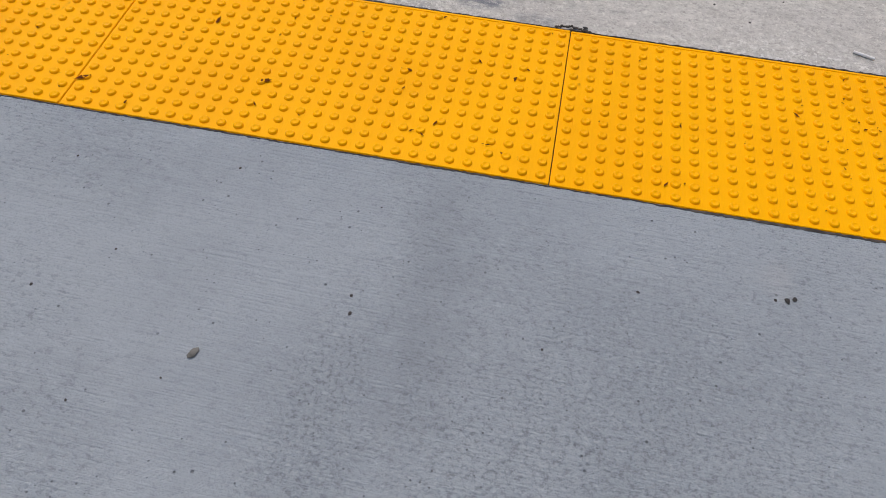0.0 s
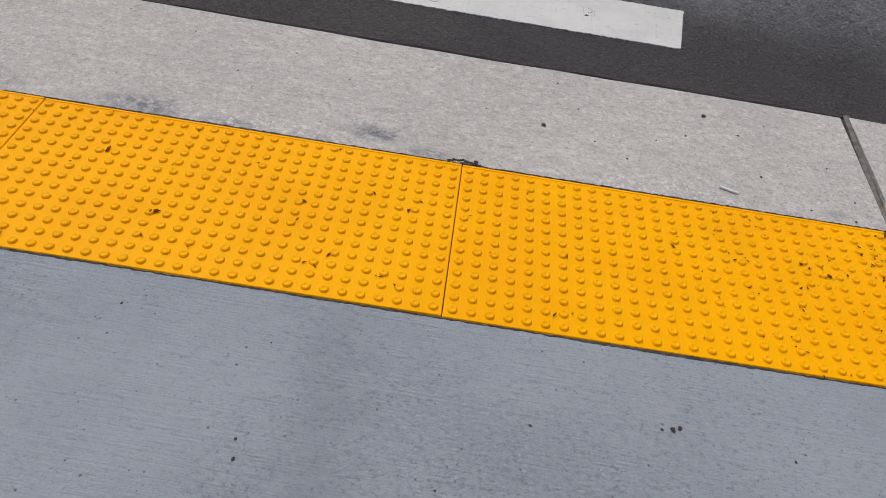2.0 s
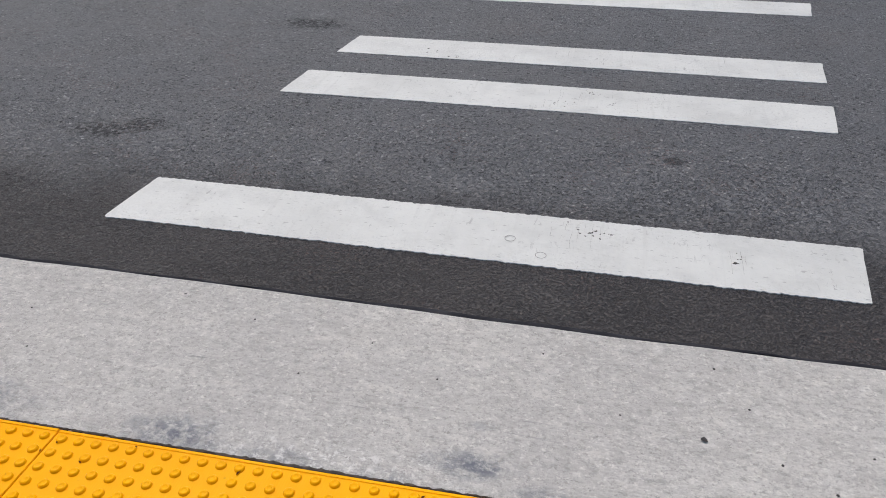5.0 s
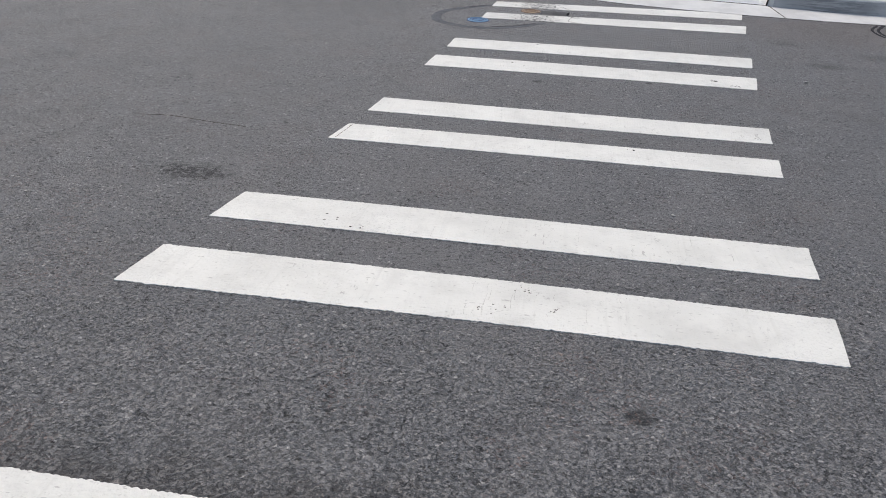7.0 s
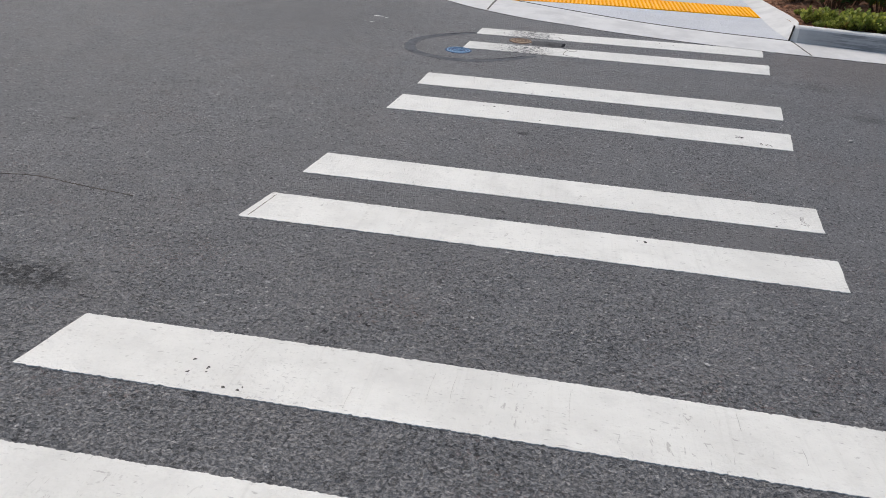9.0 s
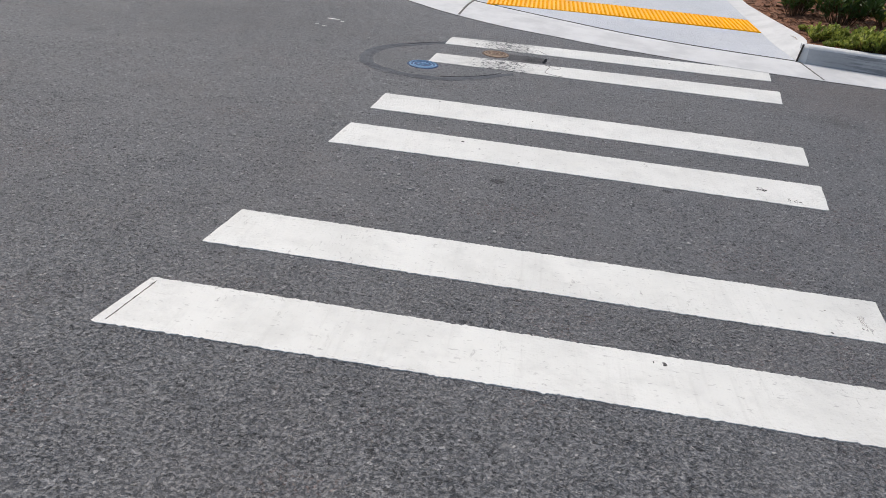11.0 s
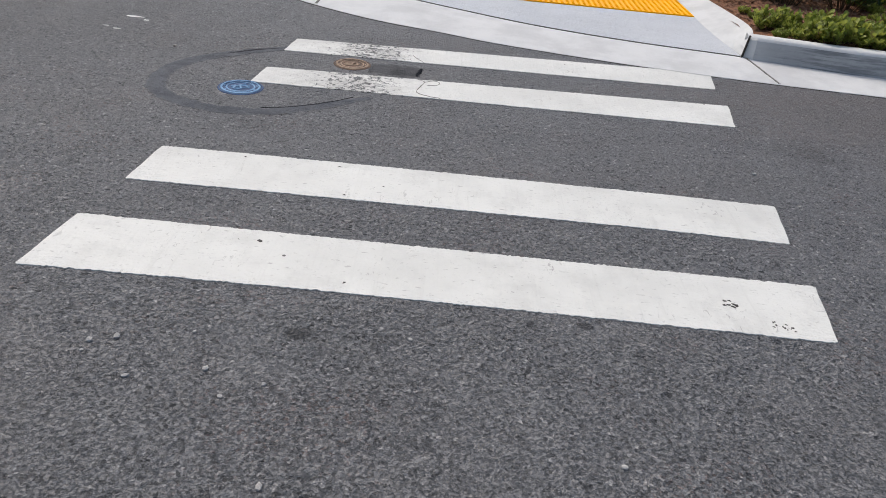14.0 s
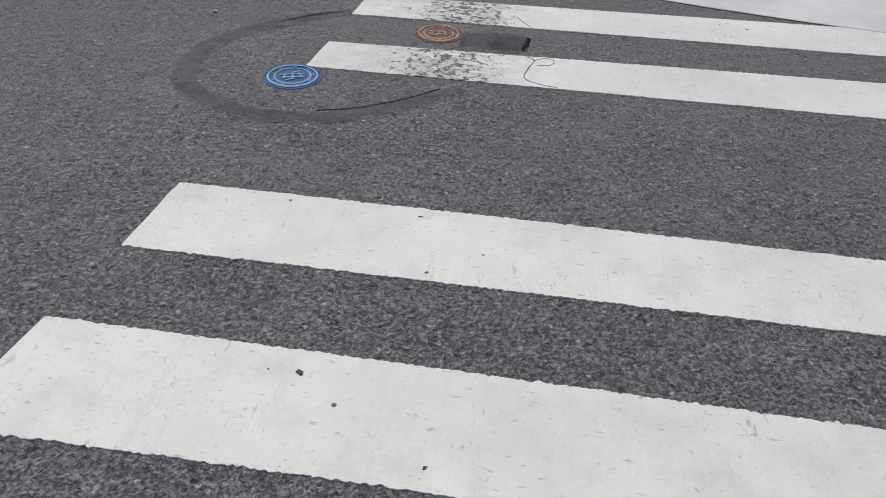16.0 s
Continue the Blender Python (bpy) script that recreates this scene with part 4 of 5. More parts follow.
solid("side_flare", [(2.984, -0.892, 0.0225), (3.118, -0.726, 0.031), (9, -0.86, 0.17), (9, -9, 0.18), (2.982, -9, 0.150), (2.982, -2.95, 0.150), (2.982, -1.5, 0.059)], 0.25, FLARE, "blue-grey coated concrete flare worn tan beside the yellow panel", "ramp flare")
solid("kerb_nose", [(2.998, -0.855, 0.0215), (2.998, -0.77, 0.0168), (3.012, -0.69, 0.0145), (3.05, -0.61, 0.0122), (3.088, -0.562, 0.0115), (3.129, -0.575, 0.024), (3.118, -0.712, 0.030)], 0.2, TAN, "chipped tan concrete kerb nose at the ramp corner", "kerb")
solid("kerb", [(3.122, -0.714, 0.032), (3.132, -0.588, 0.030), (3.9, -0.60, 0.15), (9, -0.66, 0.16), (9, -0.79, 0.16), (3.9, -0.725, 0.15)], 0.3, CURB_GREY, "grey concrete kerb rising beside the ramp", "kerb")
slab("edge_strip", [(x, -0.876) for x in (2.957, 2.967, 2.977)], [(x, -1.48) for x in (2.957, 2.967, 2.977)], lambda x, y: ramp_z(y) + 0.002, 0.1, JOINT, "narrow dirty concrete strip beside the yellow panel", 12)
crk = ribbon(curve([(2.957, -0.868), (2.960, -1.0), (2.961, -1.25), (2.963, -1.50)], 70), (0.009, 0.007, 0.010, 0.006), 0.006, DIRT, "seam", 0.003, 8, lambda y: ramp_z(y))
tagged(new("panel_seam", crk), "dirt-filled seam beside the yellow panel", "seam", kind="structure")
crk = ribbon(curve([(2.98, -0.885), (2.979, -1.0), (2.98, -1.25), (2.979, -1.55), (2.98, -2.4)], 70), (0.005, 0.004, 0.007, 0.005, 0.004), 0.007, DIRT, "seam", 0.003, 9, lambda y: ramp_z(y))
tagged(new("flare_seam", crk), "dirt-filled crack between ramp and flare", "seam", kind="structure")
crk = ribbon(curve([(2.985, -0.885), (3.05, -0.80), (3.118, -0.722), (3.2, -0.719), (3.35, -0.722)], 40), (0.007, 0.006, 0.007, 0.005), 0.008, DIRT, "seam", 0.002, 9, lambda y: 0.020 + 0.068 * max(0, y + 0.88))
tagged(new("kerb_seam", crk), "dirt-filled crack between kerb and flare", "seam", kind="structure")
edge = ribbon([(x, FAR_EDGE(x) + 0.006) for x in np.linspace(-0.75, 2.965, 400)], (0.008, 0.003, 0.006, 0.008, 0.003, 0.007, 0.005), 0.003, DIRT, "panel_seam", 0.0015, 31, lambda y: ramp_z(y) - 0.001)
tagged(new("panel_seam", edge), "dark dirt line along the yellow panels", "seam", kind="structure")


edge = ribbon([(x, NEAR_EDGE(x) - 0.001) for x in np.linspace(-0.75, 2.965, 400)], (0.001, 0.002, 0.003, 0.001, 0.004, 0.006, 0.002, 0.006, 0.003, 0.006, 0.008, 0.004, 0.007), 0.002, DIRT, "panel_seam", 0.0011, 33, lambda y: ramp_z(y))
tagged(new("panel_seam", edge), "dark gap between yellow panels and ramp", "seam", kind="structure")


# ---- far side: gutter, ramp, planter ----
FAR_FRONT = [(-2.6, 11.2), (-1.2, 9.95), (0.19, 8.75), (0.68, 8.30), (1.24, 7.95), (1.74, 7.77), (2.11, 7.63), (2.75, 7.48), (3.44, 7.37), (4.29, 7.30), (4.9, 7.29), (5.5, 7.31), (6.15, 7.35), (6.75, 7.45), (7.28, 7.62), (7.6, 7.88), (7.78, 8.2), (7.72, 8.55), (7.5, 8.9)]
FAR_BACK = [(-2.1, 11.75), (-0.8, 10.55), (0.45, 9.32), (0.93, 8.93), (1.45, 8.58), (1.95, 8.3), (2.43, 8.08), (3.04, 7.91), (3.75, 7.80), (4.4, 7.66), (4.9, 7.63), (5.48, 7.66), (6.05, 7.74), (6.6, 7.9), (6.95, 8.02), (7.12, 8.12), (7.2, 8.28), (7.17, 8.45), (7.08, 8.62)]
FF, FB = curve(FAR_FRONT, 160), curve(FAR_BACK, 160)


def far_gutter_z(x, y):
    """The pan rises from the asphalt to its back edge."""
    away = float(np.min(np.hypot(FF[:, 0] - x, FF[:, 1] - y)))
    return road_z(y) + 0.006 + 0.028 * min(1.0, away / 0.4)


slab("gutter", FF, FB, far_gutter_z, 0.12, CURB, "smooth pale concrete gutter sweeping round the far corner", 5)
far_lip = new("gutter_seam", ribbon(FF, (0.008, 0.012, 0.006, 0.010), 0.003, DIRT, "gutter_seam", 0.003, 15))
tagged(far_lip, "dark seam between asphalt and far gutter", "seam", kind="structure")
for a, b, w in (((3.765, 7.785), (3.84, 7.34), 0.014), ((0.90, 8.93), (0.84, 8.2), 0.022), ((6.66, 7.9), (6.71, 7.46), 0.012)):
    ob = new("gutter_joint", ribbon(curve([a, b], 14), (w, w * 0.8), 0.003, JOINT, "gutter_joint", 0.001, 3, lambda y, b=b: road_z(y) + 0.008 + 0.028 * min(1.0, max(0.0, y - b[1]) / 0.4)))
    tagged(ob, "dark joint across the far gutter", "joint", kind="structure")


BACK = curve([(0.93, 8.95), (1.45, 8.60), (1.95, 8.32), (2.43, 8.10), (3.04, 7.93), (3.74, 7.82)], 40)


def far_ramp_z(x, y):
    foot = float(np.interp(x, BACK[:, 0], BACK[:, 1]))
    return road_z(foot) + 0.034 + 0.05 * max(0.0, min(y, 11.5) - foot)


slab("pavement", BACK, [(x, 15.0) for x in np.linspace(0.93, 3.72, 40)], lambda x, y: far_ramp_z(x, y) + 0.004, 0.2, RAMP_FAR, "light blue-grey concrete ramp on the far corner", 40)
ob = new("ramp_joint", ribbon(BACK[::-1], (0.004, 0.007, 0.003), 0.003, JOINT, "ramp_joint", 0.001, 3, lambda y: road_z(y) + 0.034))
tagged(ob, "dark joint between far ramp and gutter", "joint", kind="structure")
PANEL_FAR = panel_meshes(1.324, 0.56, 30, 13, 2)
for x in (1.04, 2.365):
    z0, z1 = far_ramp_z(x, 9.375), far_ramp_z(x + 1.3, 9.375)
    ob = tactile_panel((x, 9.375, z0 + 0.006), PANEL_FAR, 0.4, 2.86, "yellow tactile paving panel with raised domes on the far ramp", "yellow tactile panels of the far ramp")
    ob.matrix_world = pose(x, 9.375, z0 + 0.006, 2.86, -math.degrees(math.atan((z1 - z0) / 1.3)), 0.4)

CURB_TOP = 0.262


def curb_run(name, foot, inner, h, label, mat_face=CURB_GREY):
    """A kerb along a foot line: battered face with shade in its grey, rounded pale top."""
    ob = thing(name, label, "kerb", kind="structure")
    foot, inner = np.array(foot), np.array(inner)
    d = inner - foot
    d /= np.linalg.norm(d, axis=1)[:, None]
    hs = np.full(len(foot), h) if np.isscalar(h) else np.array(h)
    row = lambda off, z: [(p[0] + q[0] * off, p[1] + q[1] * off, zz) for p, q, zz in zip(foot, d, z)]
    low = np.array([road_z(p[1]) - 0.03 for p in foot])
    face = [row(0, low), row(0.004, low + 0.06), row(0.022, hs - 0.022)]
    top = [row(0.022, hs - 0.022), row(0.028, hs - 0.008), row(0.042, hs), row(0.09, hs + 0.002), row(0.145, hs), row(0.158, hs - 0.012), row(0.162, low)]
    part("kerb_face", mesh_of("kerb_face", *loft(face), mat_face, True), ob, "stained kerb face with shade put into its grey")
    part("kerb_top", mesh_of("kerb_top", *loft(top), CURB, True), ob, "pale rounded kerb top")
    return ob


front_foot = curve([(3.806, 7.752), (4.4, 7.645), (4.9, 7.615), (5.48, 7.645), (6.05, 7.725), (6.6, 7.875)], 60)
front_in = front_foot + np.array([0.0, 1.0])
curb_run("kerb", front_foot, front_in, CURB_TOP, "stained concrete planter kerb with shade-grey face and pale rounded top")
end_foot = curve([(3.753, 7.80), (3.778, 7.775), (3.803, 7.754)], 8)
curb_run("kerb", end_foot, end_foot + np.array([0.25, 1.0]), CURB_TOP - 0.002, "pale end block of the planter kerb", CURB)
nose_foot = curve([(6.622, 7.883), (6.93, 8.0), (7.10, 8.11), (7.175, 8.26), (7.15, 8.42), (7.06, 8.62), (6.95, 9.1), (6.8, 10.0), (6.5, 12.0), (6.2, 14.5)], 90)
nose_in = curve([(6.4, 8.6), (6.6, 8.5), (6.7, 8.45), (6.72, 8.4), (6.7, 8.42), (6.5, 8.55), (6.3, 9.0), (6.0, 9.9), (5.6, 11.9), (5.3, 14.4)], 90)
curb_run("kerb", nose_foot, nose_in, CURB_TOP + 0.004, "rounded concrete nose of the planter kerb")
ob = new("kerb_joint", bm_mesh("kerb_joint", box_bm(0.009, 0.05, 0.15, 0.002), DIRT))
ob.matrix_world = pose(6.612, 7.892, 0.175, -6, 0, 22)
tagged(ob, "open dark joint in the planter kerb", "joint", kind="structure")

# return kerb between ramp and planter: a low sloping flare
ret_a = curve([(3.75, 7.80), (3.70, 8.4), (3.70, 9.5), (3.70, 11.0), (3.70, 15.0)], 50)
ret_b = curve([(3.768, 7.822), (3.86, 8.02), (3.91, 8.4), (3.90, 9.5), (3.90, 11.0), (3.90, 15.0)], 50)
za = lambda p: far_ramp_z(p[0], p[1]) + 0.005
zb = lambda p: max(CURB_TOP + 0.002, za(p) + 0.01)
rail = [[(p[0], p[1], 0.0) for p in ret_a], [(p[0], p[1], za(p)) for p in ret_a]]
rail += [[tuple((1 - s) * np.array((*p, za(p))) + s * np.array((*q, zb(q)))) for p, q in zip(ret_a, ret_b)] for s in (0.35, 0.6, 0.7, 0.97)]
rail += [[(q[0], q[1], zb(q) - 0.01) for q in ret_b], [(q[0], q[1], 0.0) for q in ret_b]]
tagged(new("return_kerb", mesh_of("return_kerb", *loft(rail, True), CURB)), "pale sloping concrete return kerb beside the planter", "kerb", kind="structure")
ob = new("kerb_joint", bm_mesh("kerb_joint", box_bm(0.011, 0.02, 0.16, 0.002), DIRT))
ob.matrix_world = pose(3.753, 7.801, 0.187, -7, 5, -35)
tagged(ob, "thin dark joint at the end of the planter kerb", "joint", kind="structure")
# left kerb of the far ramp
left_foot = curve([(0.84, 8.99), (0.4, 9.36), (-0.8, 10.58), (-2.1, 11.8)], 50)
curb_run("kerb", left_foot, left_foot + np.array([0.5, 1.0]), [0.15 + 0.12 * min(1, i / 8) for i in range(50)], "concrete kerb curving away from the far ramp")
solid("pavement", [(0.9, 9.12, 0.26), (0.91, 15, 0.3), (-6, 15, 0.3), (-2.0, 11.95, 0.262), (-0.7, 10.75, 0.262), (0.45, 9.52, 0.262)], 0.2, RAMP, "concrete pavement behind the far kerb", "pavement")

# mulch bed, gently mounded
def bed_z(x, y):
    edge = min(1.0, max(0.0, min(y - 7.85 - 0.12 * max(0, x - 5.3), x - 3.92, 6.95 - x - 0.12 * max(0, y - 9)) / 0.5))
    return 0.235 + 0.05 * edge + 0.012 * noise.noise((x * 3, y * 3, 0)) + 0.01 * noise.noise((x * 11, y * 11, 3))


bv = []
bx = np.linspace(0, 1, 60)
by = np.concatenate([np.linspace(0, 0.5, 50), np.linspace(0.52, 1, 14)])
for s in by:
    row = []
    for u in bx:
        x0, x1 = 3.85, 7.06
        x = x0 + (x1 - x0) * u
        yf = float(np.interp(x, [3.89, 4.4, 4.9, 5.48, 6.05, 6.6, 6.95, 7.06], [7.80, 7.74, 7.71, 7.74, 7.82, 7.99, 8.16, 8.36]))
        y = yf + (14.5 - yf) * s
        x = min(x, 7.03 - 0.16 * max(0.0, y - 8.6))
        row.append((x, y, bed_z(x, y)))
    bv.append(row)
tagged(new("planting_bed", mesh_of("planting_bed", *loft(bv), SOIL, True)), "red-brown bark mulch bed inside the planter kerb", "planting bed", kind="structure")

rnd = random.Random(21)
cv, cf = [], []
for _ in range(2600):
    x, y = rnd.uniform(3.95, 6.95), 7.85 + 4.2 * rnd.random() ** 1.5
    if x > 6.9 - 0.16 * max(0, y - 8.6) or y < 7.88 + 0.22 * max(0, x - 5.6):
        continue
    m = Matrix.Translation((x, y, bed_z(x, y) + 0.008)) @ Euler((rnd.uniform(-0.5, 0.5), rnd.uniform(-0.5, 0.5), rnd.uniform(0, 6.3))).to_matrix().to_4x4()
    l, w, o = rnd.uniform(0.012, 0.04), rnd.uniform(0.004, 0.012), len(cv)
    for p in ((-l, -w, 0), (l, -w * 0.7, 0), (l * 0.9, w, 0), (-l, w * 0.8, 0), (-l, -w, 0.006), (l, -w * 0.7, 0.005), (l * 0.9, w, 0.006), (-l, w * 0.8, 0.004)):
        cv.append(m @ Vector(p))
    cf += [tuple(o + i for i in q) for q in ((4, 5, 6, 7), (0, 1, 5, 4), (1, 2, 6, 5), (2, 3, 7, 6), (3, 0, 4, 7))]
tagged(new("bark_chips", mesh_of("bark_chips", cv, cf, CHIP)), "loose red-brown bark chips on the bed", "mulch", kind="stuff")


# ---- shrubs ----
def leaf_shape(l, w):
    v = [(0, 0, 0), (l * 0.35, w * 0.5, l * 0.06), (l * 0.75, w * 0.42, l * 0.05), (l, 0, -l * 0.08), (l * 0.75, -w * 0.42, l * 0.05), (l * 0.35, -w * 0.5, l * 0.06), (l * 0.5, 0, -l * 0.02)]
    f = [(0, 6, 1), (1, 6, 2), (2, 6, 3), (3, 6, 4), (4, 6, 5), (5, 6, 0)]
    return v, f


def shrub_meshes(seed, radius, height, twigs, per, l, w):
    """Stems and leaves of a low bushy plant."""
    r = random.Random(seed)
    lv, lf, sv, sf = [], [], [], []
    for _ in range(twigs):
        a, out = r.uniform(0, 2 * math.pi), radius * math.sqrt(r.random())
        top = Vector((out * math.cos(a), out * math.sin(a), height * r.uniform(0.55, 1.05) * (1 - 0.45 * (out / radius) ** 2)))
        foot = Vector((top.x * 0.25, top.y * 0.25, -0.04))
        mid = foot.lerp(top, 0.5) + Vector((r.uniform(-1, 1), r.uniform(-1, 1), 0)) * 0.03
        pts = [foot, mid, top]
        o = len(sv)
        for k, p in enumerate(pts):
            rad = 0.005 * (1 - 0.3 * k)
            for s in range(4):
                sv.append(p + Vector((rad * math.cos(s * math.pi / 2), rad * math.sin(s * math.pi / 2), 0)))
        for k in (0, 1):
            for s in range(4):
                sf.append((o + 4 * k + s, o + 4 * k + (s + 1) % 4, o + 4 * k + 4 + (s + 1) % 4, o + 4 * k + 4 + s))
        turn = r.uniform(0, 6.3)
        for k in range(per):
            s = 0.35 + 0.65 * (k + r.random()) / per
            p = mid.lerp(top, (s - 0.5) * 2) if s > 0.5 else foot.lerp(mid, s * 2)
            turn += 2.4
            size = r.uniform(0.65, 1.2) * (1.15 - 0.35 * s)
            m = Matrix.Translation(p) @ Euler((r.uniform(-0.4, 0.4), -r.uniform(0.0, 1.0) - 0.5 * s, turn)).to_matrix().to_4x4()
            vv, ff = leaf_shape(l * size, w * size)
            o = len(lv)
            lv += [m @ Vector(q) for q in vv]
            lf += [tuple(o + i for i in q) for q in ff]
    return (sv, sf), (lv, lf)


def shrub_kind(seeds, radius, height, twigs, per, l, w, leaf, label, group):
    out = []
    for s in seeds:
        st, lv = shrub_meshes(s, radius, height, twigs, per, l, w)
        ob = thing("shrub", label, "shrub", group)
        part("stem", mesh_of("stem", *st, STEM), ob)
        tagged(part("foliage", mesh_of("foliage", *lv, leaf), ob), kind="stuff")
        out.append(ob)
    return out


LOW = shrub_kind((1, 2, 3), 0.19, 0.2, 36, 11, 0.066, 0.042, LEAF, "low bushy green ground-cover shrub in bark mulch", "ground-cover shrubs in the planter")
TALL = shrub_kind((7, 8), 0.34, 0.6, 46, 12, 0.085, 0.042, LEAF_DARK, "taller dark green broad-leaved shrub in the bed", "broad-leaved shrubs in the planter")
used = set()


def plant(kinds, x, y, k, r):
    i = r.randrange(len(kinds))
    m = pose(x, y, bed_z(x, y), r.uniform(-5, 5), r.uniform(-5, 5), r.uniform(0, 360))
    ob = kinds[i]
    if ob.name not in used:
        used.add(ob.name)
        ob.scale = (k, k, k)
        ob.matrix_world = m @ Matrix.Diagonal((k, k, k, 1))
    else:
        c = copy_thing(ob, m)
        c.scale = (k, k, k)


rnd = random.Random(5)
# a thick front row that leans over the kerb
spots = []
for i in range(24):
    x = 4.02 + 0.115 * i + rnd.uniform(-0.03, 0.03)
    y = float(np.interp(x, (3.9, 4.4, 4.9, 5.5, 6.05, 6.6, 6.95), (7.93, 7.90, 7.875, 7.91, 7.98, 8.14, 8.3))) + rnd.uniform(0, 0.04)
    if x < 6.75 and (x - 6.22) ** 2 + (y - 8.19) ** 2 > 0.12 ** 2:
        spots.append((x, y))
for _ in range(4000):
    x, y = rnd.uniform(4.02, 6.88), rnd.uniform(7.9, 10.8)
    if y < 7.93 + 0.24 * max(0, x - 5.5) or x > 6.8 - 0.16 * max(0, y - 8.6):
        continue
    if any((x - a) ** 2 + (y - b) ** 2 < 0.14 ** 2 for a, b in spots):
        continue
    # bare mulch near the ramp and in a few hollows
    if x < 4.6 and y > 8.3 and rnd.random() < 0.7:
        continue
    if x > 5.2 and y > 8.75 and rnd.random() < 0.75:
        continue
    if x > 6.0 and y > 8.45:
        continue
    if (x - 4.58) ** 2 + (y - 8.62) ** 2 < 0.5 ** 2 or (x < 5.2 and y > 8.85):
        continue
    if any((x - a) ** 2 + (y - b) ** 2 < 0.12 ** 2 for a, b in ((6.22, 8.19), (6.2, 9.2))):
        continue
    spots.append((x, y))
for x, y in spots:
    hump = 0.85 + 0.8 * noise.noise((x * 2.6, y * 2.6, 1.0))
    plant(LOW, x, y, rnd.uniform(0.5, 0.95) * hump * (0.8 if x > 6.35 else 1.0) * (0.75 if y > 8.5 else 1.0), rnd)
for x, y in ((4.55, 9.3), (5.0, 9.2), (4.25, 9.75), (4.85, 9.8), (5.35, 9.6), (4.4, 10.4), (5.0, 10.5)):
    plant(TALL, x, y, rnd.uniform(0.8, 1.1), rnd)


# ---- sign posts ----
def sign_post(x, y, h, lean):
    ob = thing("sign_post", "plain galvanised square steel post standing in the planter", "post", "steel posts in the planter")
    ob.matrix_world = pose(x, y, bed_z(x, y) - 0.02, 0, lean, 12)
    bm = box_bm(0.05, 0.05, h, 0.006, (0, 0, h / 2))
    part("tube", bm_mesh("tube", bm, ZINC), ob)
    part("base_collar", bm_mesh("base_collar", box_bm(0.064, 0.064, 0.1, 0.006, (0, 0, 0.03)), ZINC), ob)
    part("cap", bm_mesh("cap", box_bm(0.056, 0.056, 0.02, 0.005, (0, 0, h)), ZINC), ob)


sign_post(6.22, 8.19, 2.1, 0.0)
sign_post(6.2, 9.2, 2.1, 0.0)


# ---- car park ----
def painted_line(a, b, w, mat, name, label, category, group=""):
    a, b = np.array(a, float), np.array(b, float)
    n = max(2, int(np.linalg.norm(b - a) / 0.15))
    ob = new(name, ribbon(np.linspace(a, b, n), (w, w), 0.004, mat, name, 0.002, int(a[0] * 100) % 97))
    return tagged(ob, label, category, group)


painted_line((10.75, 8.9), (7.9, 14.7), 0.1, PAINT, "parking_line", "long white painted edge line of a hatched aisle", "road marking")
painted_line((13.6, 11.0), (11.6, 16.5), 0.1, PAINT, "parking_line", "long white painted far edge line of a hatched aisle", "road marking")
painted_line((8.0, 10.05), (6.9, 12.1), 0.1, PAINT, "parking_line", "white painted bay line behind the planter", "road marking")
for a, b in (((9.02, 12.68), (10.5, 14.65)), ((9.3, 11.76), (11.4, 14.85)), ((9.58, 10.98), (12.05, 14.6)), ((10.02, 10.5), (12.5, 13.9)), ((10.4, 9.85), (12.9, 13.1))):
    painted_line(a, b, 0.17, PAINT, "hatch_line", "broad white hatch stripe on the parking aisle", "road marking", "hatch stripes of the parking aisle")

# blue bay square with a white border and strokes of a symbol
C = np.array((7.9, 9.3))
E1, E2 = np.array((0.84, 0.54)), np.array((0.54, -0.84))
sq = lambda s, t: C + E1 * s + E2 * t
bay = thing("blue_bay_marking", "blue painted bay square with white border and symbol", "road marking")
def bay_sheet(name, corners, up, mat, label=""):
    n = 12
    rowsb = []
    for j in range(n):
        s = j / (n - 1)
        a, b = sq(*corners[0]) * (1 - s) + sq(*corners[3]) * s, sq(*corners[1]) * (1 - s) + sq(*corners[2]) * s
        rowsb.append([(*p, road_z(p[1]) + up) for p in np.linspace(a, b, n)])
    low = lambda row: [(x, y, z - 0.012) for x, y, z in row]
    part(name, mesh_of(name, *loft([low(rowsb[0])] + rowsb + [low(rowsb[-1])]), mat), bay, label)
bay_sheet("border", ((0, 0), (1.42, 0), (1.42, 1.42), (0, 1.42)), 0.005, PAINT, "white border")
bay_sheet("field", ((0.09, 0.09), (1.33, 0.09), (1.33, 1.33), (0.09, 1.33)), 0.009, BLUE_PAINT, "blue field")
arc = np.array([sq(0.75 + 0.33 * math.cos(a), 0.7 + 0.33 * math.sin(a)) for a in np.linspace(0.3, 4.6, 30)])
part("symbol_stroke", ribbon(arc, (0.09, 0.09), 0.013, PAINT, "symbol_stroke"), bay, "white curved stroke")
part("symbol_stroke", ribbon(np.linspace(sq(0.45, 0.6), sq(1.1, 0.95), 8), (0.09, 0.09), 0.0135, PAINT, "symbol_stroke"), bay, "white straight stroke")

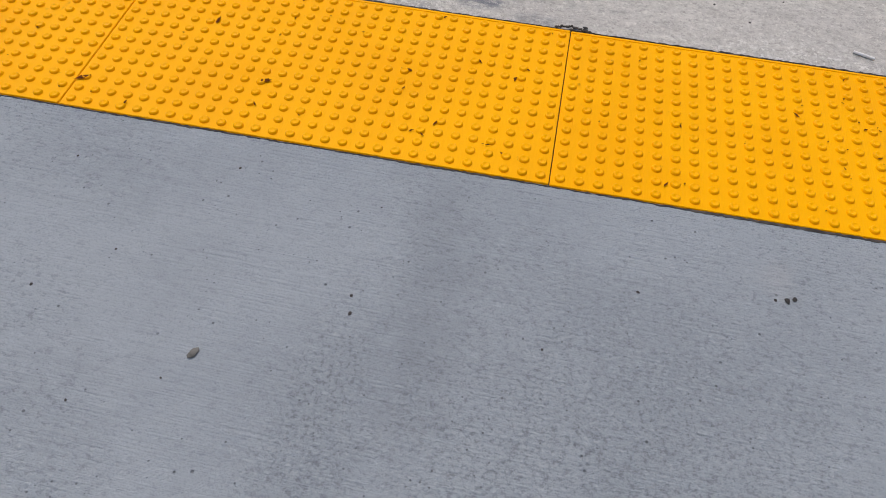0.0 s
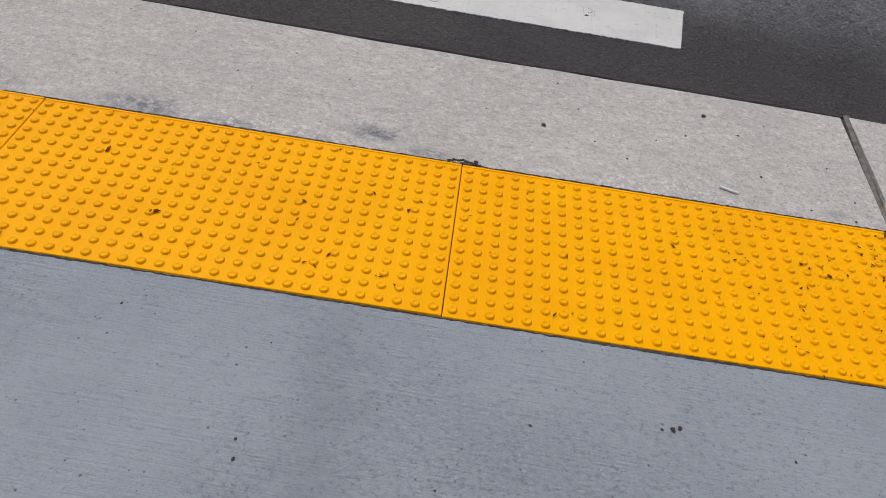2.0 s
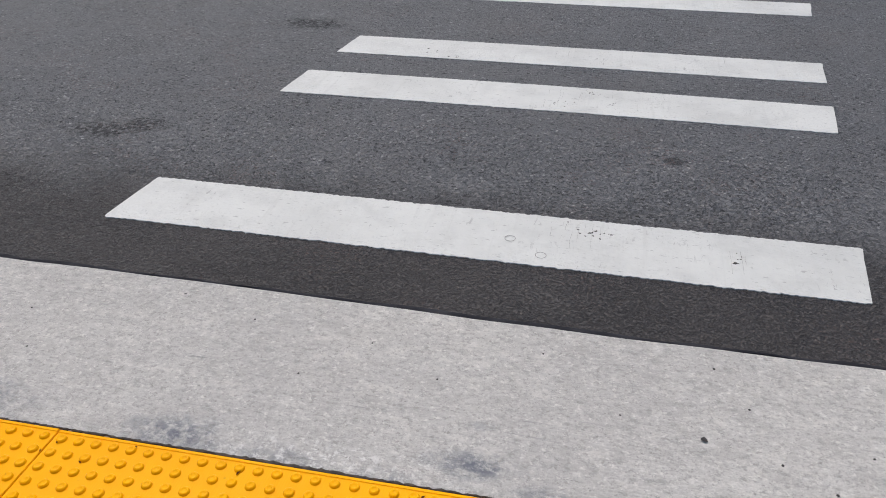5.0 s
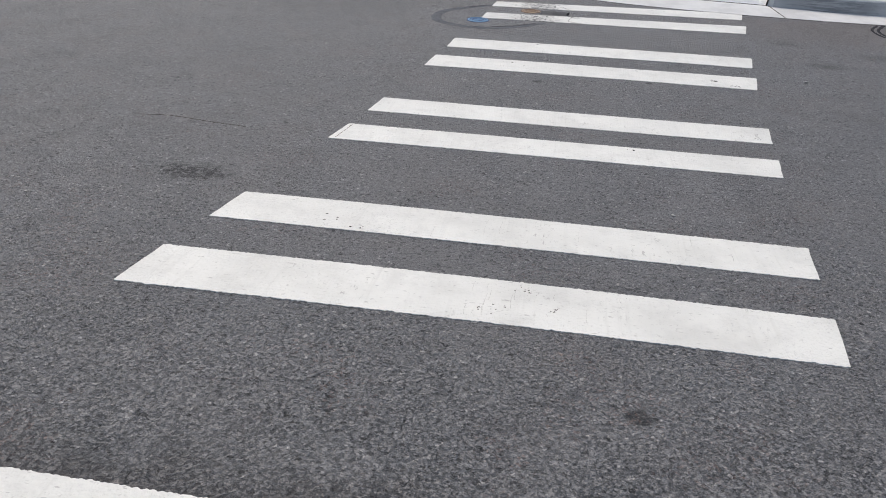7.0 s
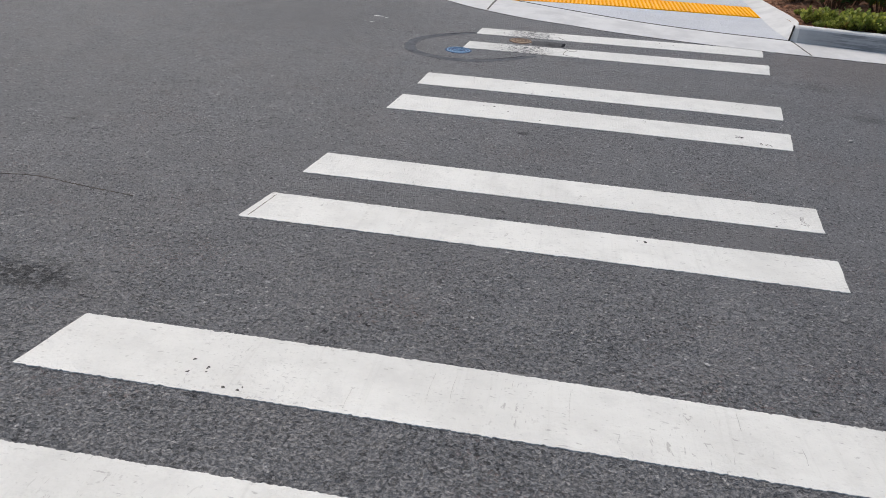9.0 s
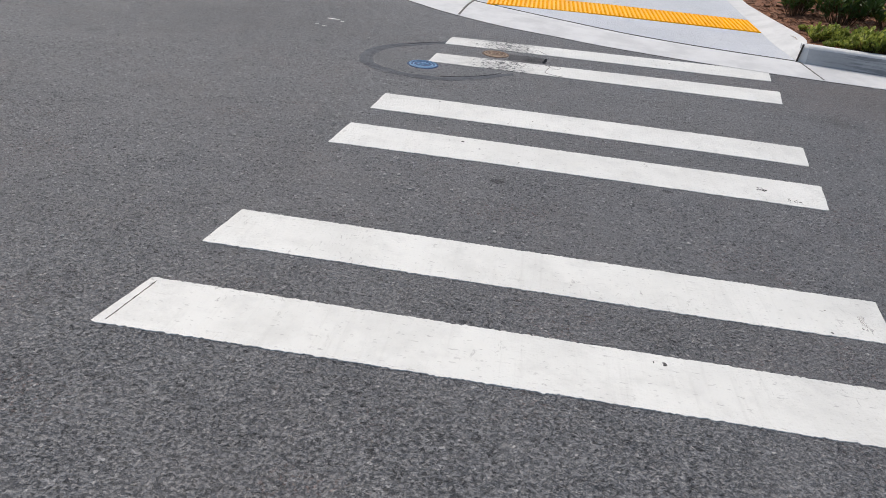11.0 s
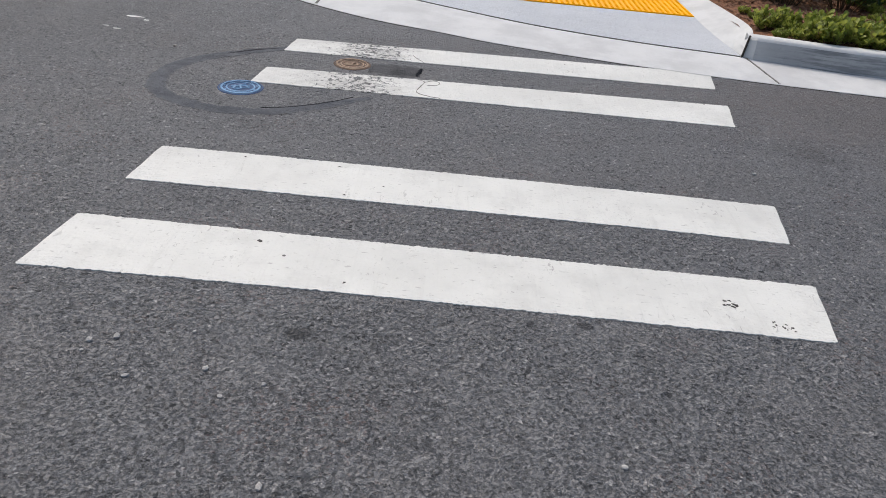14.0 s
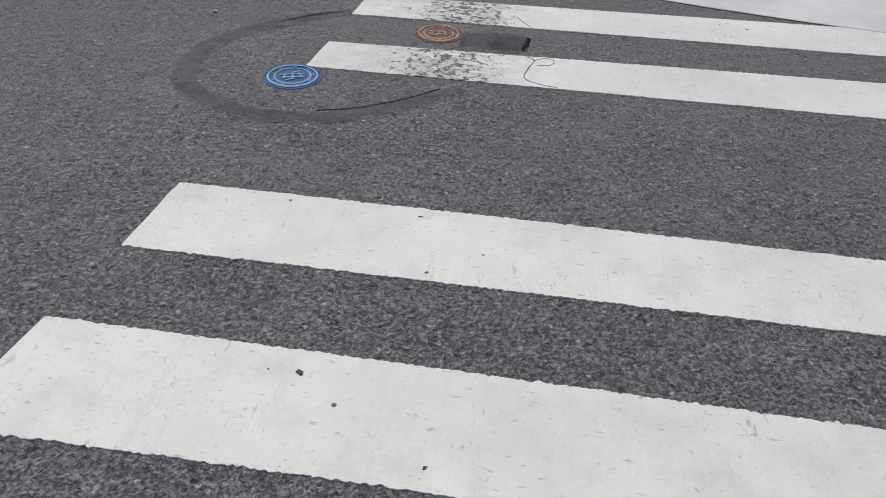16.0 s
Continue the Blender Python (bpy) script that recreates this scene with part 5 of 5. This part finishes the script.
# pale walkway and wheel stop beyond the aisle
solid("pavement", [(9.6, 16.6, 0.24), (13.0, 15.45, 0.24), (19, 14.4, 0.24), (20, 22, 0.26), (9, 24, 0.26)], 0.25, CURB, "pale concrete walkway beyond the parking aisle", "pavement")
CAR_STOP = (13.6, 14.76)
stop = thing("wheel_stop", "pale concrete wheel stop at the head of a bay", "wheel stop", at=(CAR_STOP[0], CAR_STOP[1], 0.11), turn=10)
bm = box_bm(1.83, 0.15, 0.12, 0.0, (0, 0, 0.06))
for v in bm.verts:
    if v.co.z > 0.1:
        v.co.y *= 0.65
        v.co.x *= 0.98
bmesh.ops.bevel(bm, geom=bm.edges[:], offset=0.018, segments=3, affect="EDGES")
part("block", bm_mesh("block", bm, PAINT), stop)
for sx in (-0.6, 0.6):
    part("pin", bm_mesh("pin", disc_bm(0.016, 0.1, 0.126, 12), ZINC), stop, "", pose(sx, 0, 0))


# ---- parked car ----
def wheel(car, x, y):
    bm = bmesh.new()
    prof = [(0.2, -0.1), (0.29, -0.105), (0.32, -0.085), (0.327, 0), (0.32, 0.085), (0.29, 0.105), (0.2, 0.1)]
    n = 36
    loops = [[bm.verts.new((r * math.cos(2 * math.pi * i / n), w, r * math.sin(2 * math.pi * i / n))) for i in range(n)] for r, w in prof]
    for a, b in zip(loops, loops[1:] + loops[:1]):
        for i in range(n):
            bm.faces.new((a[i], a[(i + 1) % n], b[(i + 1) % n], b[i]))
    w = new("wheel")
    w.parent = car
    w.matrix_basis = pose(x, y, 0.327)
    part("tyre", bm_mesh("tyre", bm, RUBBER, True), w)
    side = 1 if y > 0 else -1
    hub = disc_bm(0.06, 0.0, 0.03, 20)
    bmesh.ops.transform(hub, matrix=pose(0, 0.06 * side, 0, -90 * side), verts=hub.verts[:])
    part("rim", bm_mesh("rim", hub, ALLOY), w)
    ring = disc_bm(0.205, 0.0, 0.03, 36, 0.185)
    bmesh.ops.transform(ring, matrix=pose(0, 0.07 * side, 0, -90 * side), verts=ring.verts[:])
    part("rim", bm_mesh("rim", ring, ALLOY), w)
    for k in range(5):
        a = 72 * k
        sp = box_bm(0.16, 0.02, 0.045, 0.006, (0.115, 0.075 * side, 0))
        part("spoke", bm_mesh("spoke", sp, ALLOY), w, "", pose(0, 0, 0, 0, a, 0))


def parked_car(x, y, turn):
    car = thing("car", "black parked car with alloy wheels on the car park", "car", at=(x, y, 0.11), turn=turn)
    rails = []
    sections = [(-2.2, 0.45, 0.62, 0.72), (-2.1, 0.28, 0.82, 0.82), (-1.3, 0.22, 0.92, 0.88), (0, 0.2, 0.95, 0.9), (1.3, 0.22, 0.9, 0.88), (2.0, 0.27, 0.78, 0.82), (2.2, 0.4, 0.62, 0.7)]
    for cx, lo, hi, w in sections:
        rails.append([(cx, -w * 0.92, lo), (cx, -w, lo + 0.15), (cx, -w, hi - 0.15), (cx, -w * 0.9, hi), (cx, w * 0.9, hi), (cx, w, hi - 0.15), (cx, w, lo + 0.15), (cx, w * 0.92, lo), (cx, -w * 0.92, lo)])
    v, f = loft(rails)
    n = len(rails[0])
    f += [tuple(range(n - 1)), tuple(len(rails) * n - n + i for i in reversed(range(n - 1)))]
    part("body", mesh_of("body", v, f, CAR_PAINT), car)
    rails = []
    for cx, hi, w in ((-1.75, 0.92, 0.72), (-1.2, 1.38, 0.62), (-0.3, 1.46, 0.62), (0.5, 1.4, 0.62), (1.25, 0.92, 0.74)):
        rails.append([(cx, -0.78, 0.88), (cx, -w, hi), (cx, w, hi), (cx, 0.78, 0.88)])
    v, f = loft(rails)
    part("cabin", mesh_of("cabin", v, f, GLASS_DARK), car)
    for wx in (-1.3, 1.3):
        for wy in (-0.8, 0.8):
            wheel(car, wx, wy)


parked_car(14.13, 13.12, 128)


# ---- loose bits ----
def pebble_mesh(name, seed, mat):
    bm = bmesh.new()
    bmesh.ops.create_icosphere(bm, subdivisions=1, radius=1)
    r = random.Random(seed)
    for v in bm.verts:
        v.co *= r.uniform(0.75, 1.15)
        v.co.z *= 0.6
    return bm_mesh(name, bm, mat)


PEBBLES = [pebble_mesh("pebble", s, STONE) for s in range(3)]
GRITS = [pebble_mesh("grit", s + 9, STONE_DARK) for s in range(3)]


def loose(name, me, x, y, z, r, label, category, group, stretch=1.0, turn=0.0, flat=1.0):
    ob = new(name, me)
    ob.matrix_world = pose(x, y, z, 0, 0, turn) @ Matrix.Diagonal((r * stretch, r, r * flat, 1))
    tagged(ob, label, category, group)


rnd = random.Random(12)
for x, y, r in ((3.449, 4.967, 0.016), (3.2, 5.9, 0.011), (0.96, 4.369, 0.010), (1.021, 4.393, 0.010), (0.96, 4.328, 0.006), (1.206, 4.443, 0.006), (1.435, 4.264, 0.007), (1.344, 4.207, 0.007), (1.78, 4.496, 0.007), (2.189, 2.265, 0.008), (2.372, 6.016, 0.007), (1.1, 4.25, 0.008), (1.5, 3.95, 0.009), (2.3, 4.1, 0.008), (0.15, 4.6, 0.009), (1.28, 4.3, 0.009), (0.3, 6.9, 0.012), (2.2, 2.5, 0.008), (1.45, 2.35, 0.007), (2.9, 2.4, 0.008), (3.3, 3.6, 0.009), (0.0, 3.4, 0.007), (-0.3, 5.1, 0.01)):
    loose("pebble", PEBBLES[rnd.randrange(3)], x, y, road_z(y) + r * 0.35, r, "small pale pebble lying loose on the asphalt", "pebble", "pale pebbles on the road", rnd.uniform(1, 1.5), rnd.uniform(0, 180))
SPLASH = [mesh_of("paint_splash", *flake(11, 1.0, np.random.RandomState(60 + s), 0.05), PAINT) for s in range(3)]
for i, (x, y, r, st) in enumerate(((-0.116, 7.41, 0.022, 2.6), (-0.03, 7.352, 0.02, 1.2), (-0.185, 7.16, 0.014, 1.5), (-0.11, 7.12, 0.012, 2.0))):
    loose("paint_splash", SPLASH[i % 3], x, y, road_z(y) + 0.001, r, "flat splash of white paint on the asphalt", "paint splash", "white paint splashes on the road", st, -8, 0.1)
loose("pebble", pebble_mesh("pebble", 5, JOINT), 1.089, -2.058, ramp_z(-2.058) + 0.003, 0.009, "small flat brown-grey pebble on the blue-grey ramp", "pebble", "", 1.6, 62, 0.5)
for x, y, r in ((1.937, -0.62, 0.013), (2.475, -0.42, 0.013), (1.98, -0.37, 0.007), (2.05, -0.5, 0.006), (0.75, -0.42, 0.006), (1.1, -0.45, 0.005), (1.3, -0.55, 0.005), (2.62, -0.7, 0.008), (2.2, -0.72, 0.006), (0.5, -0.35, 0.005), (2.1, -0.66, 0.006), (2.72, -0.62, 0.005), (1.75, -0.58, 0.004), (0.1, -0.5, 0.006), (0.2, -0.65, 0.005), (2.4, -0.55, 0.006), (2.58, -0.5, 0.007), (2.68, -0.42, 0.005), (2.85, -0.6, 0.006), (2.9, -0.75, 0.006), (2.3, -0.6, 0.005), (2.75, -0.82, 0.006), (2.88, -0.84, 0.007), (1.55, -0.4, 0.005), (0.95, -0.6, 0.005)):
    loose("grit", GRITS[rnd.randrange(3)], x, y, ramp_z(y) + r * 0.3, r * 0.6, "dark bit of grit on the pale gutter", "grit", "dark grit on the gutter", rnd.uniform(1, 1.6), rnd.uniform(0, 180), 0.6)
for x, y, r in ((1.349, -1.862, 0.006), (1.358, -1.904, 0.006), (0.705, -1.981, 0.006), (2.239, -1.672, 0.010), (2.255, -1.665, 0.008), (2.215, -1.675, 0.006), (0.83, -1.86, 0.004), (1.0, -1.58, 0.005), (1.35, -1.62, 0.004), (1.93, -1.72, 0.005), (1.75, -1.9, 0.004), (0.9, -2.2, 0.004), (1.05, -2.12, 0.004), (0.42, -1.72, 0.005), (0.62, -1.63, 0.005), (2.5, -1.7, 0.005), (2.55, -1.85, 0.006)):
    loose("grit", GRITS[rnd.randrange(3)], x, y, ramp_z(y) + r * 0.2, r * 0.68, "dark speck of grit on the blue-grey ramp", "grit", "dark grit on the ramp", rnd.uniform(1, 1.7), rnd.uniform(0, 180), 0.5)
SCRAPS = [mesh_of("leaf_scrap", *flake(7, 1.0, np.random.RandomState(40 + s), 0.2), DRY_LEAF) for s in range(3)]
top_z = lambda y: ramp_z(y) + 0.009
fixed = [(0.951, -1.281, 0.009), (0.503, -1.379, 0.009), (0.742, -1.077, 0.006), (2.73, -1.1, 0.007), (2.66, -1.07, 0.006), (1.58, -1.12, 0.006), (1.3, -1.15, 0.006)]
fixed += [(rnd.uniform(2.4, 2.97), rnd.uniform(-1.45, -0.9), rnd.uniform(0.0015, 0.004)) for _ in range(44)]
fixed += [(2.97 - 0.12 * rnd.random() ** 2, rnd.uniform(-1.2, -0.88), rnd.uniform(0.0018, 0.0042)) for _ in range(60)]
fixed += [(rnd.uniform(-0.4, 2.9), rnd.uniform(-1.47, -0.9), rnd.uniform(0.0018, 0.004)) for _ in range(70)]
for x, y, r in fixed:
    loose("leaf_scrap", SCRAPS[rnd.randrange(3)], x, y, top_z(y) - 0.004, r, "dry brown leaf scrap on the yellow panel", "leaf scrap", "leaf scraps on the yellow panels", rnd.uniform(1.2, 3.5), rnd.uniform(0, 180), 0.6)
# clump of dirt at the panel joint
clod = ribbon(curve([(1.655, -0.868), (1.69, -0.860), (1.72, -0.862), (1.76, -0.872)], 40), (0.003, 0.009, 0.008, 0.003), 0.004, DIRT, "dirt_seam", 0.003, 41, ramp_z)
tagged(new("dirt_seam", clod), "dark dirt packed beside the panel joint", "dirt", kind="structure")
for i in range(5):
    loose("grit", GRITS[i % 3], 1.66 + 0.02 * i + rnd.uniform(-0.006, 0.006), -0.868 + rnd.uniform(-0.008, 0.012), 0.024, rnd.uniform(0.003, 0.007), "clod of dark dirt beside the yellow panel joint", "dirt", "dirt clods at the panel joint", 1.6, rnd.uniform(-20, 20), 0.6)

bm = disc_bm(0.0038, -0.029, 0.029, 14)
bmesh.ops.transform(bm, matrix=pose(0, 0, 0.004, 0, 90, 0), verts=bm.verts[:])
butt = thing("cigarette_end", "white cigarette end lying on the gutter", "litter")
butt.matrix_world = pose(2.505, -0.793, ramp_z(-0.793) + 0.001, 0, 0, -18)
part("paper_tube", bm_mesh("paper_tube", bm, PAPER), butt)
